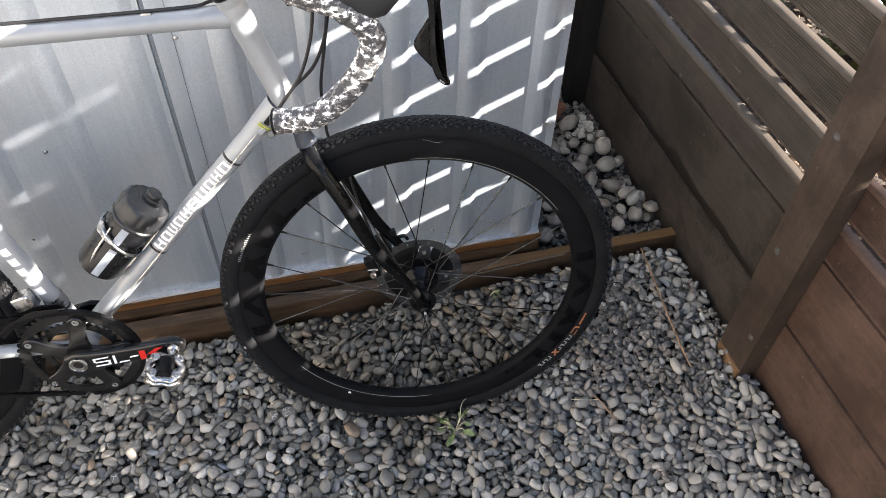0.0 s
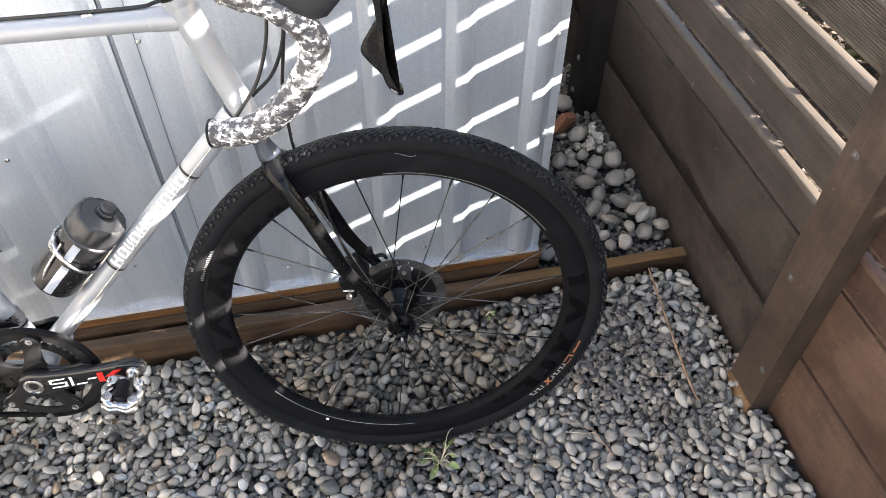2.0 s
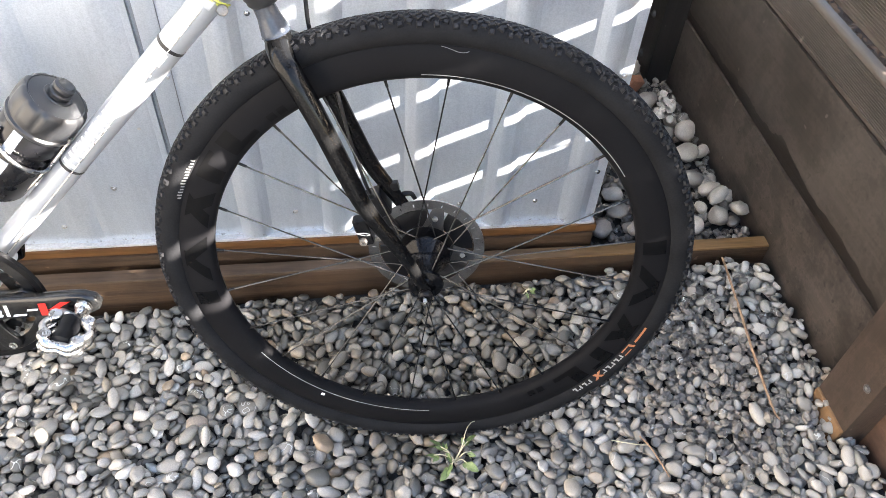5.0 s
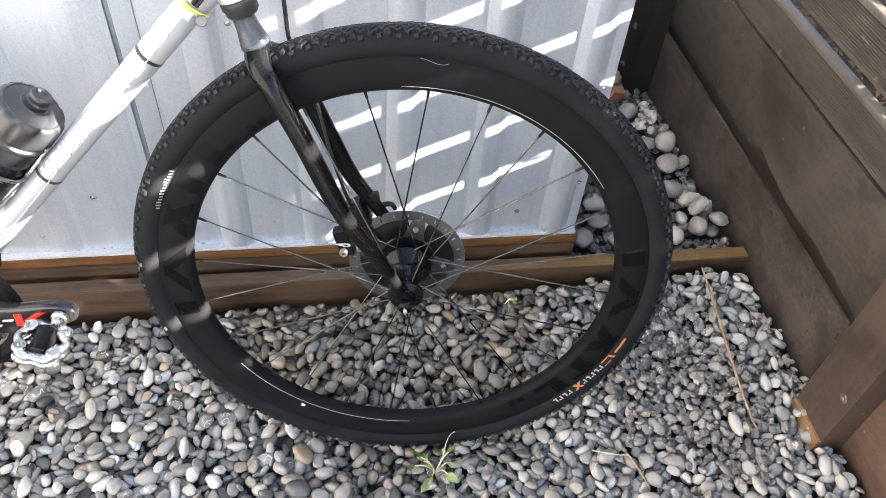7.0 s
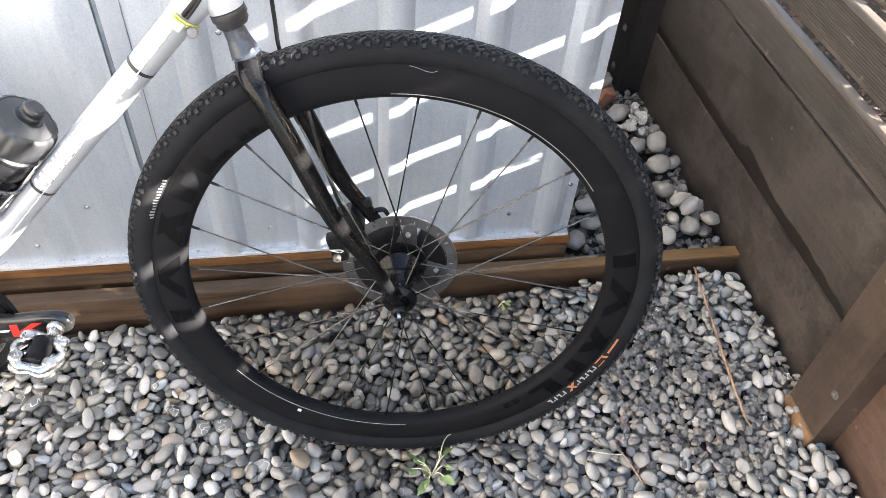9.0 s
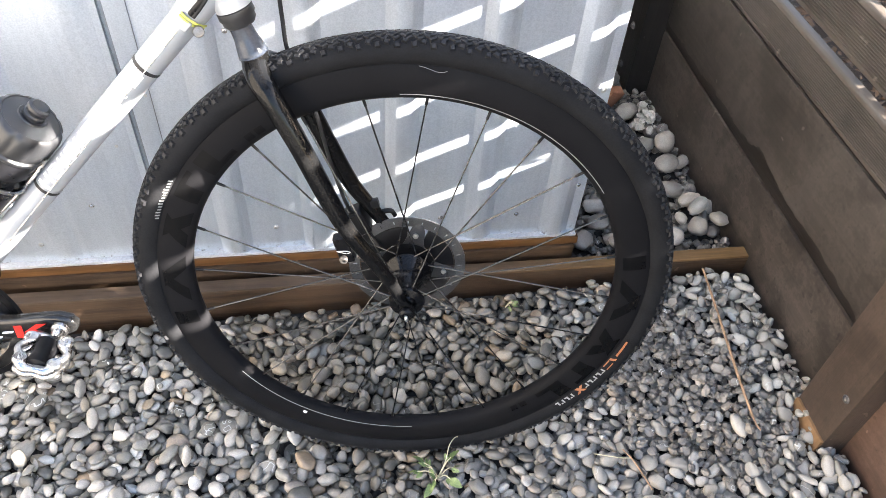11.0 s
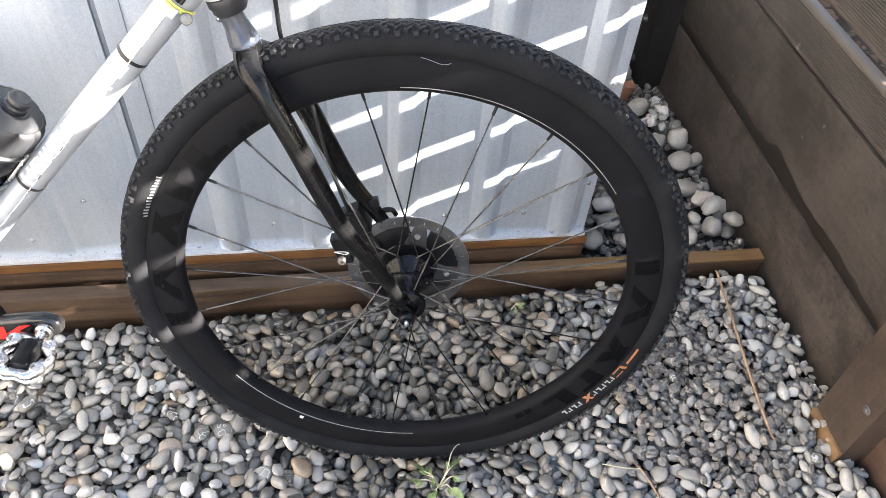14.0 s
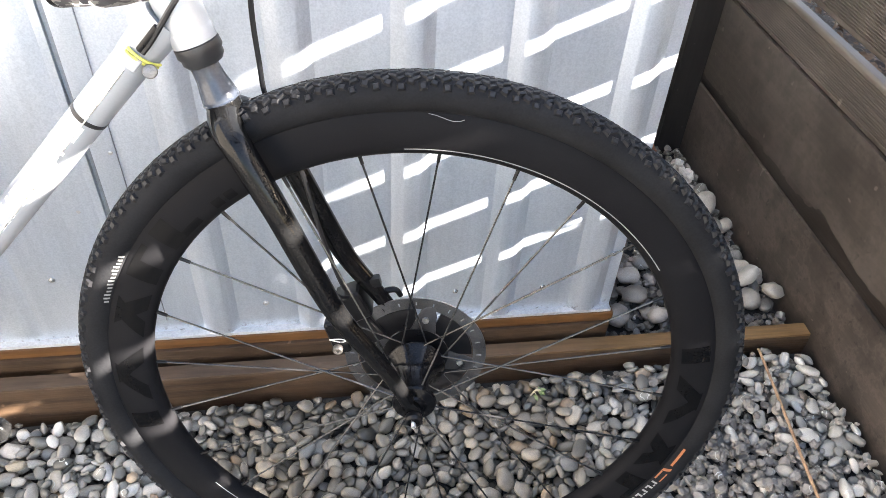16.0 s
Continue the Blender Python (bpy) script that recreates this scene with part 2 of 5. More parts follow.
PAINT = surface("silver_grey_frame_paint", (0.245, 0.258, 0.272), (0.285, 0.298, 0.312), 0.30, 0.15, 14, 600, 0.0, 0.0001, 0.25, 0.04, 0.5, 0.04)
WHITE = surface("white_decal", (0.76, 0.77, 0.78), (0.82, 0.83, 0.84), 0.35, 0, 40, 400, 0.02, 0.0001, 0.3, 0.04)
DARK = surface("dark_grey_decal", (0.008, 0.008, 0.009), (0.014, 0.014, 0.015), 0.4, 0, 40, 400, 0.02, 0.0001, shine=0.3)
RED = surface("red_decal", (0.55, 0.012, 0.008), (0.68, 0.02, 0.012), 0.35, 0, 40, 400, 0.02, 0.0001)
ORANGE = surface("orange_decal", (0.19, 0.060, 0.017), (0.26, 0.085, 0.024), 0.5, 0, 40, 400, 0.02, 0.0001)
PALE = surface("pale_grey_print", (0.14, 0.14, 0.138), (0.20, 0.20, 0.197), 0.6, 0, 40, 400, 0.02, 0.0001)
YELLOW = surface("yellow_sleeve", (0.40, 0.41, 0.07), (0.50, 0.50, 0.12), 0.4, 0, 40, 400, 0.02, 0.0001)
RUBBER = surface("dusty_black_rubber", (0.0078, 0.0079, 0.0086), (0.0145, 0.0147, 0.0157), 0.6, 0, 22, 500, 0.15, 0.0004, 0, 0.1, shine=0.028)
TREAD = surface("worn_tread_rubber", (0.0070, 0.0070, 0.0077), (0.0155, 0.0155, 0.0166), 0.5, 0, 60, 500, 0.3, 0.0006, 0, 0.14, shine=0.18)
CARBON = surface("satin_black_carbon", (0.0062, 0.0061, 0.0068), (0.0092, 0.0091, 0.0098), 0.40, 0, 9, 900, 0.04, 0.0002, 0, 0.05, shine=0.025)
GLOSS = surface("gloss_black_print", (0.0030, 0.0030, 0.0032), (0.0040, 0.0040, 0.0042), 0.17, 0, 9, 500, 0.0, 0.0001, 0.0, 0.03, shine=0.07)
FORK = surface("gloss_black_fork", (0.003, 0.003, 0.0033), (0.005, 0.005, 0.005), 0.11, 0, 20, 400, 0.02, 0.0001, 0.0, 0.03, 0.14)
BLACK = surface("black_anodised_metal", (0.0035, 0.0035, 0.004), (0.007, 0.007, 0.0077), 0.30, 0, 30, 500, 0.05, 0.0002, 0, 0.08, 0.13)
HOOD = surface("dark_rubber_hood", (0.016, 0.0165, 0.019), (0.025, 0.0255, 0.028), 0.58, 0, 30, 900, 0.2, 0.0003, 0, 0.06, shine=0.3)
STEEL = surface("bare_steel", (0.55, 0.55, 0.55), (0.68, 0.68, 0.67), 0.28, 1.0, 60, 600, 0.08, 0.0003, 0, 0.1)
ALLOY = surface("polished_alloy", (0.34, 0.335, 0.33), (0.54, 0.53, 0.525), 0.28, 1.0, 60, 600, 0.12, 0.0004, 0, 0.10)
ROTOR = surface("brushed_rotor_steel", (0.12, 0.12, 0.124), (0.21, 0.21, 0.212), 0.30, 1.0, 30, 900, 0.15, 0.0002, 0, 0.08)
SPOKE = surface("black_steel_spoke", (0.006, 0.006, 0.0065), (0.014, 0.014, 0.0145), 0.22, 0.0, 60, 600, 0.0, 0.0001)
CABLE = surface("black_cable_housing", (0.006, 0.006, 0.007), (0.011, 0.011, 0.012), 0.38, 0, 50, 600, 0.05, 0.0002, shine=0.35)
BOTTLE = surface("smoky_black_plastic", (0.004, 0.004, 0.005), (0.007, 0.007, 0.008), 0.28, 0, 25, 500, 0.03, 0.0002, 0, 0.06, 0.3)
CAP = surface("matt_grey_cap", (0.009, 0.0094, 0.0105), (0.016, 0.0165, 0.018), 0.42, 0, 25, 700, 0.08, 0.0003, 0, 0.06)
GREY = surface("glossy_grey_print", (0.22, 0.245, 0.28), (0.30, 0.33, 0.37), 0.3, 0, 25, 700, 0.03, 0.0002, 0, 0.05)
HUB_SHELL = surface("polished_black_alloy", (0.003, 0.003, 0.0034), (0.0045, 0.0045, 0.005), 0.13, 0, 30, 500, 0.04, 0.0002, 0, 0.04, 0.14)
CROWN = surface("blue_grey_crown", (0.022, 0.027, 0.037), (0.034, 0.040, 0.052), 0.26, 0.0, 20, 400, 0.02, 0.0001, 0.1, 0.04, 0.3)
CRANK = surface("dusty_black_carbon", (0.004, 0.004, 0.0043), (0.011, 0.0108, 0.0106), 0.22, 0, 35, 500, 0.05, 0.0002, 0.0, 0.10, 0.42)
FLASHING = surface("dull_zinc_flashing", (0.40, 0.405, 0.415), (0.54, 0.545, 0.555), 0.5, 0.2, 30, 300, 0.15, 0.0005)
SEAM = surface("shaded_zinc_lap", (0.19, 0.205, 0.23), (0.26, 0.28, 0.31), 0.6, 0.2, 20, 300, 0.1, 0.0005)
ARM = surface("grey_anodised_arm", (0.040, 0.040, 0.042), (0.060, 0.060, 0.062), 0.3, 0.6, 30, 500, 0.05, 0.0002, 0, 0.08)
DULL = surface("dull_grimy_steel", (0.10, 0.09, 0.08), (0.20, 0.185, 0.17), 0.42, 0.8, 50, 500, 0.2, 0.0004, 0, 0.1)
CAMO = camo_material()
TERRACOTTA = surface("terracotta", (0.22, 0.085, 0.042), (0.33, 0.14, 0.075), 0.8, 0, 40, 400, 0.4, 0.001)
BARK = surface("dry_twig_bark", (0.17, 0.095, 0.050), (0.40, 0.25, 0.145), 0.7, 0, 60, 400, 0.4, 0.0006)
DRY_LEAF = surface("dry_leaf_litter", (0.030, 0.017, 0.009), (0.125, 0.075, 0.040), 0.7, 0, 40, 300, 0.3, 0.0006)
LEAF = surface("weed_leaf", (0.08, 0.12, 0.04), (0.20, 0.25, 0.09), 0.5, 0, 90, 500, 0.2, 0.0004)
DRY = surface("dry_stem", (0.42, 0.37, 0.24), (0.58, 0.52, 0.36), 0.6, 0, 60, 400, 0.2, 0.0004)
BUSH = surface("shrub_leaf", (0.014, 0.021, 0.005), (0.085, 0.088, 0.019), 0.5, 0, 12, 300, 0.2, 0.0006)
BOUNCE_WALL = surface("bounce_wall_render", (0.17, 0.16, 0.145), (0.23, 0.215, 0.195), 0.85, 0, 3, 200, 0.4, 0.002)
MULCH = surface("dark_garden_mulch", (0.014, 0.009, 0.006), (0.040, 0.026, 0.016), 0.9, 0, 30, 200, 0.9, 0.006)
BOLT = surface("dull_galvanised_bolt", (0.09, 0.085, 0.08), (0.18, 0.17, 0.16), 0.5, 0.7, 80, 500, 0.3, 0.0006)


# ---------------------------------------------------------------- mesh tools
def part(name, bm, material, parent=None, label="", smooth=40.0):
    me = bpy.data.meshes.new(name)
    bmesh.ops.recalc_face_normals(bm, faces=bm.faces)
    bm.to_mesh(me)
    bm.free()
    me.materials.append(material)
    if smooth:
        me.shade_smooth()
        me.set_sharp_from_angle(angle=radians(smooth))
    ob = new(name, me)
    ob.parent = parent
    return tagged(ob, label)


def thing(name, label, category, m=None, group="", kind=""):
    ob = new(name)
    ob.empty_display_size = 0.05
    if m is not None:
        ob.matrix_world = m
    return tagged(ob, label, category, group, kind)


def ring_join(bm, a, b):
    for i in range(len(a)):
        bm.faces.new((a[i - 1], a[i], b[i], b[i - 1]))


def tube(points, radii, sides=14, bm=None, caps=True, flat=None, closed=False):
    """A round bar through points; radii: one or one a point; flat: (direction, factor), squeezed along that direction."""
    bm = bm or bmesh.new()
    pts = [Vector(p) for p in points]
    n = len(pts)
    rad = radii if isinstance(radii, (list, tuple)) else [radii] * n
    side, rings = None, []
    for i, p in enumerate(pts):
        d = (pts[(i + 1) % n] - pts[i - 1]) if closed else (pts[min(i + 1, n - 1)] - pts[max(i - 1, 0)])
        d.normalize()
        if side is None:
            side = d.orthogonal().normalized()
        side = (side - d * side.dot(d)).normalized()
        up = d.cross(side)
        ring = []
        for k in range(sides):
            a = 2 * math.pi * k / sides
            off = (side * math.cos(a) + up * math.sin(a)) * rad[i]
            if flat:
                f = Vector(flat[0])
                off -= f * off.dot(f) * (1 - flat[1])
            ring.append(bm.verts.new(p + off))
        rings.append(ring)
    for a, b in zip(rings, rings[1:]):
        ring_join(bm, a, b)
    if closed:
        ring_join(bm, rings[-1], rings[0])
    elif caps:
        bm.faces.new(rings[0])
        bm.faces.new(rings[-1])
    return bm


def spline(points, steps=6):
    """Points on a smooth line through the given ones."""
    p = [Vector(q) for q in points]
    p = [2 * p[0] - p[1]] + p + [2 * p[-1] - p[-2]]
    out = []
    for a, b, c, d in zip(p, p[1:], p[2:], p[3:]):
        for k in range(steps):
            t = k / steps
            out.append(0.5 * (2 * b + (c - a) * t + (2 * a - 5 * b + 4 * c - d) * t * t + (3 * b - a - 3 * c + d) * t ** 3))
    return out + [p[-2]]


def spread(values, steps=6):
    out = []
    for a, b in zip(values, values[1:]):
        out += [a + (b - a) * k / steps for k in range(steps)]
    return out + [values[-1]]


def lathe(profile, steps=48, bm=None, m=None, closed=False):
    """Turns a profile of (radius, along) about z."""
    bm = bm or bmesh.new()
    m = m or Matrix()
    rings = []
    for r, z in profile:
        rings.append([bm.verts.new(m @ Vector((max(r, 1e-5) * math.cos(2 * math.pi * k / steps), max(r, 1e-5) * math.sin(2 * math.pi * k / steps), z))) for k in range(steps)])
    for a, b in zip(rings, rings[1:]):
        ring_join(bm, a, b)
    if closed:
        ring_join(bm, rings[-1], rings[0])
    else:
        bm.faces.new(rings[0])
        bm.faces.new(rings[-1])
    return bm


def slab(size, at=(0, 0, 0), bevel=0.002, m=None, bm=None, segments=2):
    """A block of that size centred at a place, with rounded edges."""
    one = bmesh.new()
    bmesh.ops.create_cube(one, size=1.0, matrix=Matrix.LocRotScale(None, None, size))
    if bevel:
        bmesh.ops.bevel(one, geom=one.edges[:], offset=bevel, segments=segments, profile=0.7, affect="EDGES")
    one.transform((m or Matrix()) @ Matrix.Translation(at) if m is None else m @ Matrix.Translation(at))
    if bm is None:
        return one
    me = bpy.data.meshes.new("tmp")
    one.to_mesh(me)
    one.free()
    bm.from_mesh(me)
    bpy.data.meshes.remove(me)
    return bm


def prism(outline, z0, z1, bevel=0.0, m=None, segments=2):
    """A flat outline in x and y, drawn out from z0 to z1."""
    bm = bmesh.new()
    low = [bm.verts.new((x, y, z0)) for x, y in outline]
    high = [bm.verts.new((x, y, z1)) for x, y in outline]
    ring_join(bm, low, high)
    bm.faces.new(low)
    bm.faces.new(high)
    bmesh.ops.recalc_face_normals(bm, faces=bm.faces)
    if bevel:
        rim = [e for e in bm.edges if abs(e.verts[0].co.z - e.verts[1].co.z) < 1e-6]
        bmesh.ops.bevel(bm, geom=rim, offset=bevel, segments=segments, profile=0.6, affect="EDGES")
    if m is not None:
        bm.transform(m)
    return bm


def frame_along(a, b, roll=(0, 0, 1)):
    """A pose at a whose z runs towards b, with its x as near to roll as can be."""
    a, b = Vector(a), Vector(b)
    z = (b - a).normalized()
    x = (Vector(roll) - z * z.dot(Vector(roll))).normalized()
    return Matrix.Translation(a) @ Matrix((x, z.cross(x), z)).transposed().to_4x4()


# ---------------------------------------------------------------- ground
def level(x, y):
    """Height of the gravel: a slight rise towards the fence, and a hollow round the wheel's foot."""
    x = max(-1.2, min(1.2, x))
    return 0.033 * x - 0.006 - 0.026 * math.exp(-((x - 0.17) / 0.32) ** 2 - ((y - 0.79) / 0.14) ** 2)


bm = bmesh.new()
xs = [-60, -12, -3] + [-1.2 + 0.06 * i for i in range(41)] + [3, 12, 60]
ys = [-60, -12, -3, -1] + [0.0 + 0.06 * i for i in range(36)] + [4, 12, 60]
rows = [[bm.verts.new((x, y, level(x, y) - 0.030 + (0 if abs(x) < 2 else -0.02))) for x in xs] for y in ys]
for a, b in zip(rows, rows[1:]):
    for i in range(len(xs) - 1):
        bm.faces.new((a[i], a[i + 1], b[i + 1], b[i]))
# only faces under the gravel take the gap-dark colour
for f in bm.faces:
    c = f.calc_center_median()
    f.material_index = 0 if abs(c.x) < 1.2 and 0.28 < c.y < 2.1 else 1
ground = part("ground", bm, GAP_EARTH)
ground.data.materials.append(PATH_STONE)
tagged(ground, "grey ground, darkened under the gravel to shade its gaps", "ground", kind="structure")

# ---------------------------------------------------------------- shed
WALL = 1.16
shed = thing("garden_shed", "galvanised ribbed steel garden shed on timber bearers", "shed", pose(0, 0, 0))


def cladding(x0, x1, crests, z0, z1, deep=1.0):
    """A ribbed sheet: flat pans with raised ribs, its edges folded back."""
    line = [(x0, 0.02), (x0, 0.0)]
    for c in crests:
        line += [(c - 0.028, -0.0024), (c - 0.0130, -0.0118), (c - 0.0100, -0.0130), (c + 0.0090, -0.0130), (c + 0.0120, -0.0118), (c + 0.028, 0)]
    line = [(x, y * deep if y < 0 else y) for x, y in line]
    line += [(x1, 0.0), (x1, 0.02)]
    bm = bmesh.new()
    levels = [z0 + (z1 - z0) * k / 12 for k in range(13)]
    grid = []
    for z in levels:
        grid.append([bm.verts.new((x, WALL + dy + 0.0006 * noise.noise((x * 5, z * 3, 2.0)), z)) for x, dy in line])
    for a, b in zip(grid, grid[1:]):
        for i in range(len(line) - 1):
            bm.faces.new((a[i], a[i + 1], b[i + 1], b[i]))
    return bm


RIBS = [0.485 - 0.1435 * k for k in range(14)]
part("cladding_sheet", cladding(-0.2000, 0.530, [c for c in RIBS if c > -0.19], 0.0850, 2.1, 0.92), ZINC, shed, smooth=25)
part("cladding_sheet", cladding(-1.45, -0.2080, [-0.2455] + [c for c in RIBS if -1.4 < c < -0.26], 0.0850, 2.1, 0.34), ZINC, shed, smooth=25)
# zinc coloured darker here to carry the shade of the recess
part("seam_shade", slab((0.0065, 0.003, 1.99), (-0.2040, WALL + 0.006, 1.105), 0.001), SEAM, shed, "sheet lap behind the seam, shade put into its colour")
part("cover_strip", slab((0.0280, 0.0018, 1.99), (-0.1843, WALL - 0.0020, 1.105), 0.0006), ZINC, shed)
# thin dark strip stands in for the shadow of the step
part("seam_shade", slab((0.0010, 0.0016, 1.988), (-0.1697, WALL - 0.0014, 1.105), 0.0003), SEAM, shed, "dark strip drawn as the cover strip's step shadow")
part("base_flashing", slab((1.985, 0.0125, 0.0062), (-0.4625, WALL - 0.0060, 0.0822), 0.0012), FLASHING, shed, "dull grey zinc foot flashing")
part("side_wall", slab((0.004, 1.2, 2.0), (0.527, WALL + 0.622, 1.1), 0.001), ZINC, shed)
part("back_wall", slab((1.97, 0.004, 2.0), (-0.46, WALL + 1.224, 1.1), 0.001), ZINC, shed)
part("far_wall", slab((0.004, 1.2, 2.0), (-1.447, WALL + 0.622, 1.1), 0.001), ZINC, shed)
part("roof", slab((2.1, 1.36, 0.03), (-0.46, WALL + 0.62, 2.118), 0.004), ZINC, shed)
part("bearer", slab((1.985, 0.068, 0.0175), (-0.4575, 1.1785, 0.0702), 0.003), BEARER, shed, "orange-brown varnished pine bearer")
part("bearer", slab((1.978, 0.070, 0.120), (-0.459, 1.1745, 0.0011), 0.003), SLEEPER, shed, "dark damp timber bearer")
for x, z in ((-0.307, 0.208), (-0.238, 0.33), (-0.166, 0.69), (-0.176, 0.42), (-0.43, 0.50), (-0.41, 0.125), (0.02, 0.33), (-0.02, 0.136), (0.145, 0.136), (0.27, 0.137),
             (0.41, 0.136), (0.517, 0.40), (0.515, 0.62), (-0.52, 0.30), (-0.05, 0.52), (0.515, 0.20)):
    b = lathe([(0.0045, 0), (0.0045, 0.001), (0.0030, 0.0012), (0.0028, 0.0032), (0.0015, 0.0036)], 10)
    b.transform(pose(x, WALL - 0.0012, z, 90, 0, 0))
    part("screw", b, STEEL, shed)

sleeper = thing("timber_edging", "dark damp pine edging board on edge in the gravel", "edging", pose(0, 0, 0))
for x0, x1 in ((-1.471, 0.877),):
    board = part("edging_board", slab((x1 - x0, 0.027, 0.136), ((x0 + x1) / 2, 1.1135, -0.030), 0.003), SLEEPER, sleeper)
    # thin slab in a lighter colour than the board's faces
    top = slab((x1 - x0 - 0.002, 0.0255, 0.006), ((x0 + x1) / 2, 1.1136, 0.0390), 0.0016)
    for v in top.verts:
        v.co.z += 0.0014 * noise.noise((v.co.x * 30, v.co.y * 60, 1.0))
    part("edging_top", top, EDGE_TOP, board, "upper edge, dull brown turning yellow-brown")


# ---------------------------------------------------------------- fence
fence = thing("timber_fence", "dark brown stained fence of horizontal boards with narrow gaps", "fence", pose(0, 0, 0))


def smooth_board(x0, x1, z0, z1, y0, y1, r=0.004):
    return slab((x1 - x0, y1 - y0, z1 - z0), ((x0 + x1) / 2, (y0 + y1) / 2, (z0 + z1) / 2), r)


def reeded_board(x0, x1, z0, z1, y0, y1, grooves=15):
    """A decking board with fine grooves run along its face, plain rounded margins at both edges."""
    line = [(x1, z0 + 0.003), (x1 - 0.003, z0), (x0 + 0.005, z0), (x0 + 0.0015, z0 + 0.0015), (x0, z0 + 0.005)]
    a, b = z0 + 0.009, z1 - 0.009
    step = (b - a) / grooves
    for k in range(grooves):
        s = a + k * step
        line += [(x0, s + 0.10 * step), (x0 + 0.0034, s + 0.35 * step), (x0 + 0.0034, s + 0.65 * step), (x0, s + 0.90 * step)]
    line += [(x0, z1 - 0.006), (x0 + 0.0008, z1 - 0.0030), (x0 + 0.0025, z1 - 0.0010), (x0 + 0.006, z1), (x1 - 0.003, z1), (x1, z1 - 0.003)]
    bm = bmesh.new()
    ends = [[bm.verts.new((x, y, z)) for x, z in line] for y in (y0, y1)]
    ring_join(bm, *ends)
    for e in ends:
        bm.faces.new(e)
    return bm


for y0, y1, low, mid, top in ((-0.75, 0.7470, FENCE_NEAR, FENCE_NEAR, FENCE_NEAR), (0.7505, 2.02, FENCE_BASE, FENCE_LOW, FENCE)):
    joint = 0.1760 if low == FENCE_BASE else 0.1865
    part("fence_board", smooth_board(0.8765, 0.9010, -0.15, joint - 0.0015, y0, y1, 0.0025), low, fence)
    part("fence_board", smooth_board(0.8795, 0.9010, joint + 0.0010, 0.3695, y0, y1), mid, fence, "dark stained board with a ragged damp stain" if mid == FENCE_LOW else "")
    for k in range(9):
        sag = (0.0, 0.004, 0.0, 0.0, 0.006, 0.009, 0.010, 0.010, 0.010)
        z0 = 0.3730 if k == 0 else 0.4738 + 0.1123 * (k - 1) - sag[k - 1]
        z1 = 0.4512 + 0.1123 * k - sag[k]
        part("fence_board", reeded_board(0.8800, 0.9015, z0, z1, y0, y1), top, fence, "dark brown reeded decking board" if k < 6 else "")
near_post = part("fence_post", slab((0.0480, 0.086, 1.52), (0.8545, 0.7475, 0.62), 0.003), POST, fence, "dark brown stained square post")
for y, z in ((0.764, 0.351), (0.723, 0.135), (0.764, 0.62), (0.735, 0.86)):
    b = lathe([(0.0075, 0), (0.0075, 0.0010), (0.0068, 0.0014), (0.0052, 0.0016), (0.0050, 0.0032), (0.0030, 0.0046), (0.001, 0.0048)], 16)
    b.transform(pose(0.8306, y, z, 0, -90, 0))
    part("bolt", b, BOLT, near_post)
part("post_foot", slab((0.006, 0.084, 0.088), (0.8290, 0.7475, -0.008), 0.002), RAW, near_post, "raw orange pine at the post's foot")
far_post = part("fence_post", slab((0.0590, 0.0980, 1.52), (0.8490, 1.750, 0.62), 0.003), POST_SHADED, fence, "dark brown stained square post")
for y, z in ((1.762, 0.050), (1.752, 0.162), (1.758, 0.405), (1.75, 0.66)):
    b = lathe([(0.0095, 0), (0.0095, 0.0016), (0.0062, 0.0022), (0.0060, 0.0045), (0.0035, 0.0068), (0.001, 0.0072)], 16)
    b.transform(pose(0.8194, y, z, 0, -90, 0))
    part("bolt", b, BOLT, far_post)
back = thing("back_fence", "dark stained close-boarded fence behind the shed", "fence", pose(0, 0, 0))
for k in range(8):
    part("fence_board", slab((1.3, 0.02, 0.196), (0.25, 2.06, 0.02 + 0.2 * k), 0.003), FENCE, back)

# ---------------------------------------------------------------- shrub outside the fence
rng = random.Random(7)


def leaf_into(bm, at, way, size, bend=0.25):
    """A pointed leaf of six faces, folded along its rib."""
    way = Vector(way).normalized()
    side = way.cross(Vector((rng.uniform(-1, 1), rng.uniform(-1, 1), 1))).normalized()
    up = side.cross(way)
    rib = [Vector(at) + way * size * t + up * size * bend * t * (1 - 1.3 * t) for t in (0, 0.35, 0.7, 1)]
    l = [rib[1] + side * size * 0.26 + up * size * 0.06, rib[2] + side * size * 0.2 + up * size * 0.05]
    r = [rib[1] - side * size * 0.26 + up * size * 0.06, rib[2] - side * size * 0.2 + up * size * 0.05]
    v = [bm.verts.new(p) for p in rib + l + r]
    for f in ((0, 1, 4), (1, 2, 5, 4), (2, 3, 5), (0, 6, 1), (1, 6, 7, 2), (2, 7, 3)):
        bm.faces.new([v[i] for i in f])


BED = 0.40


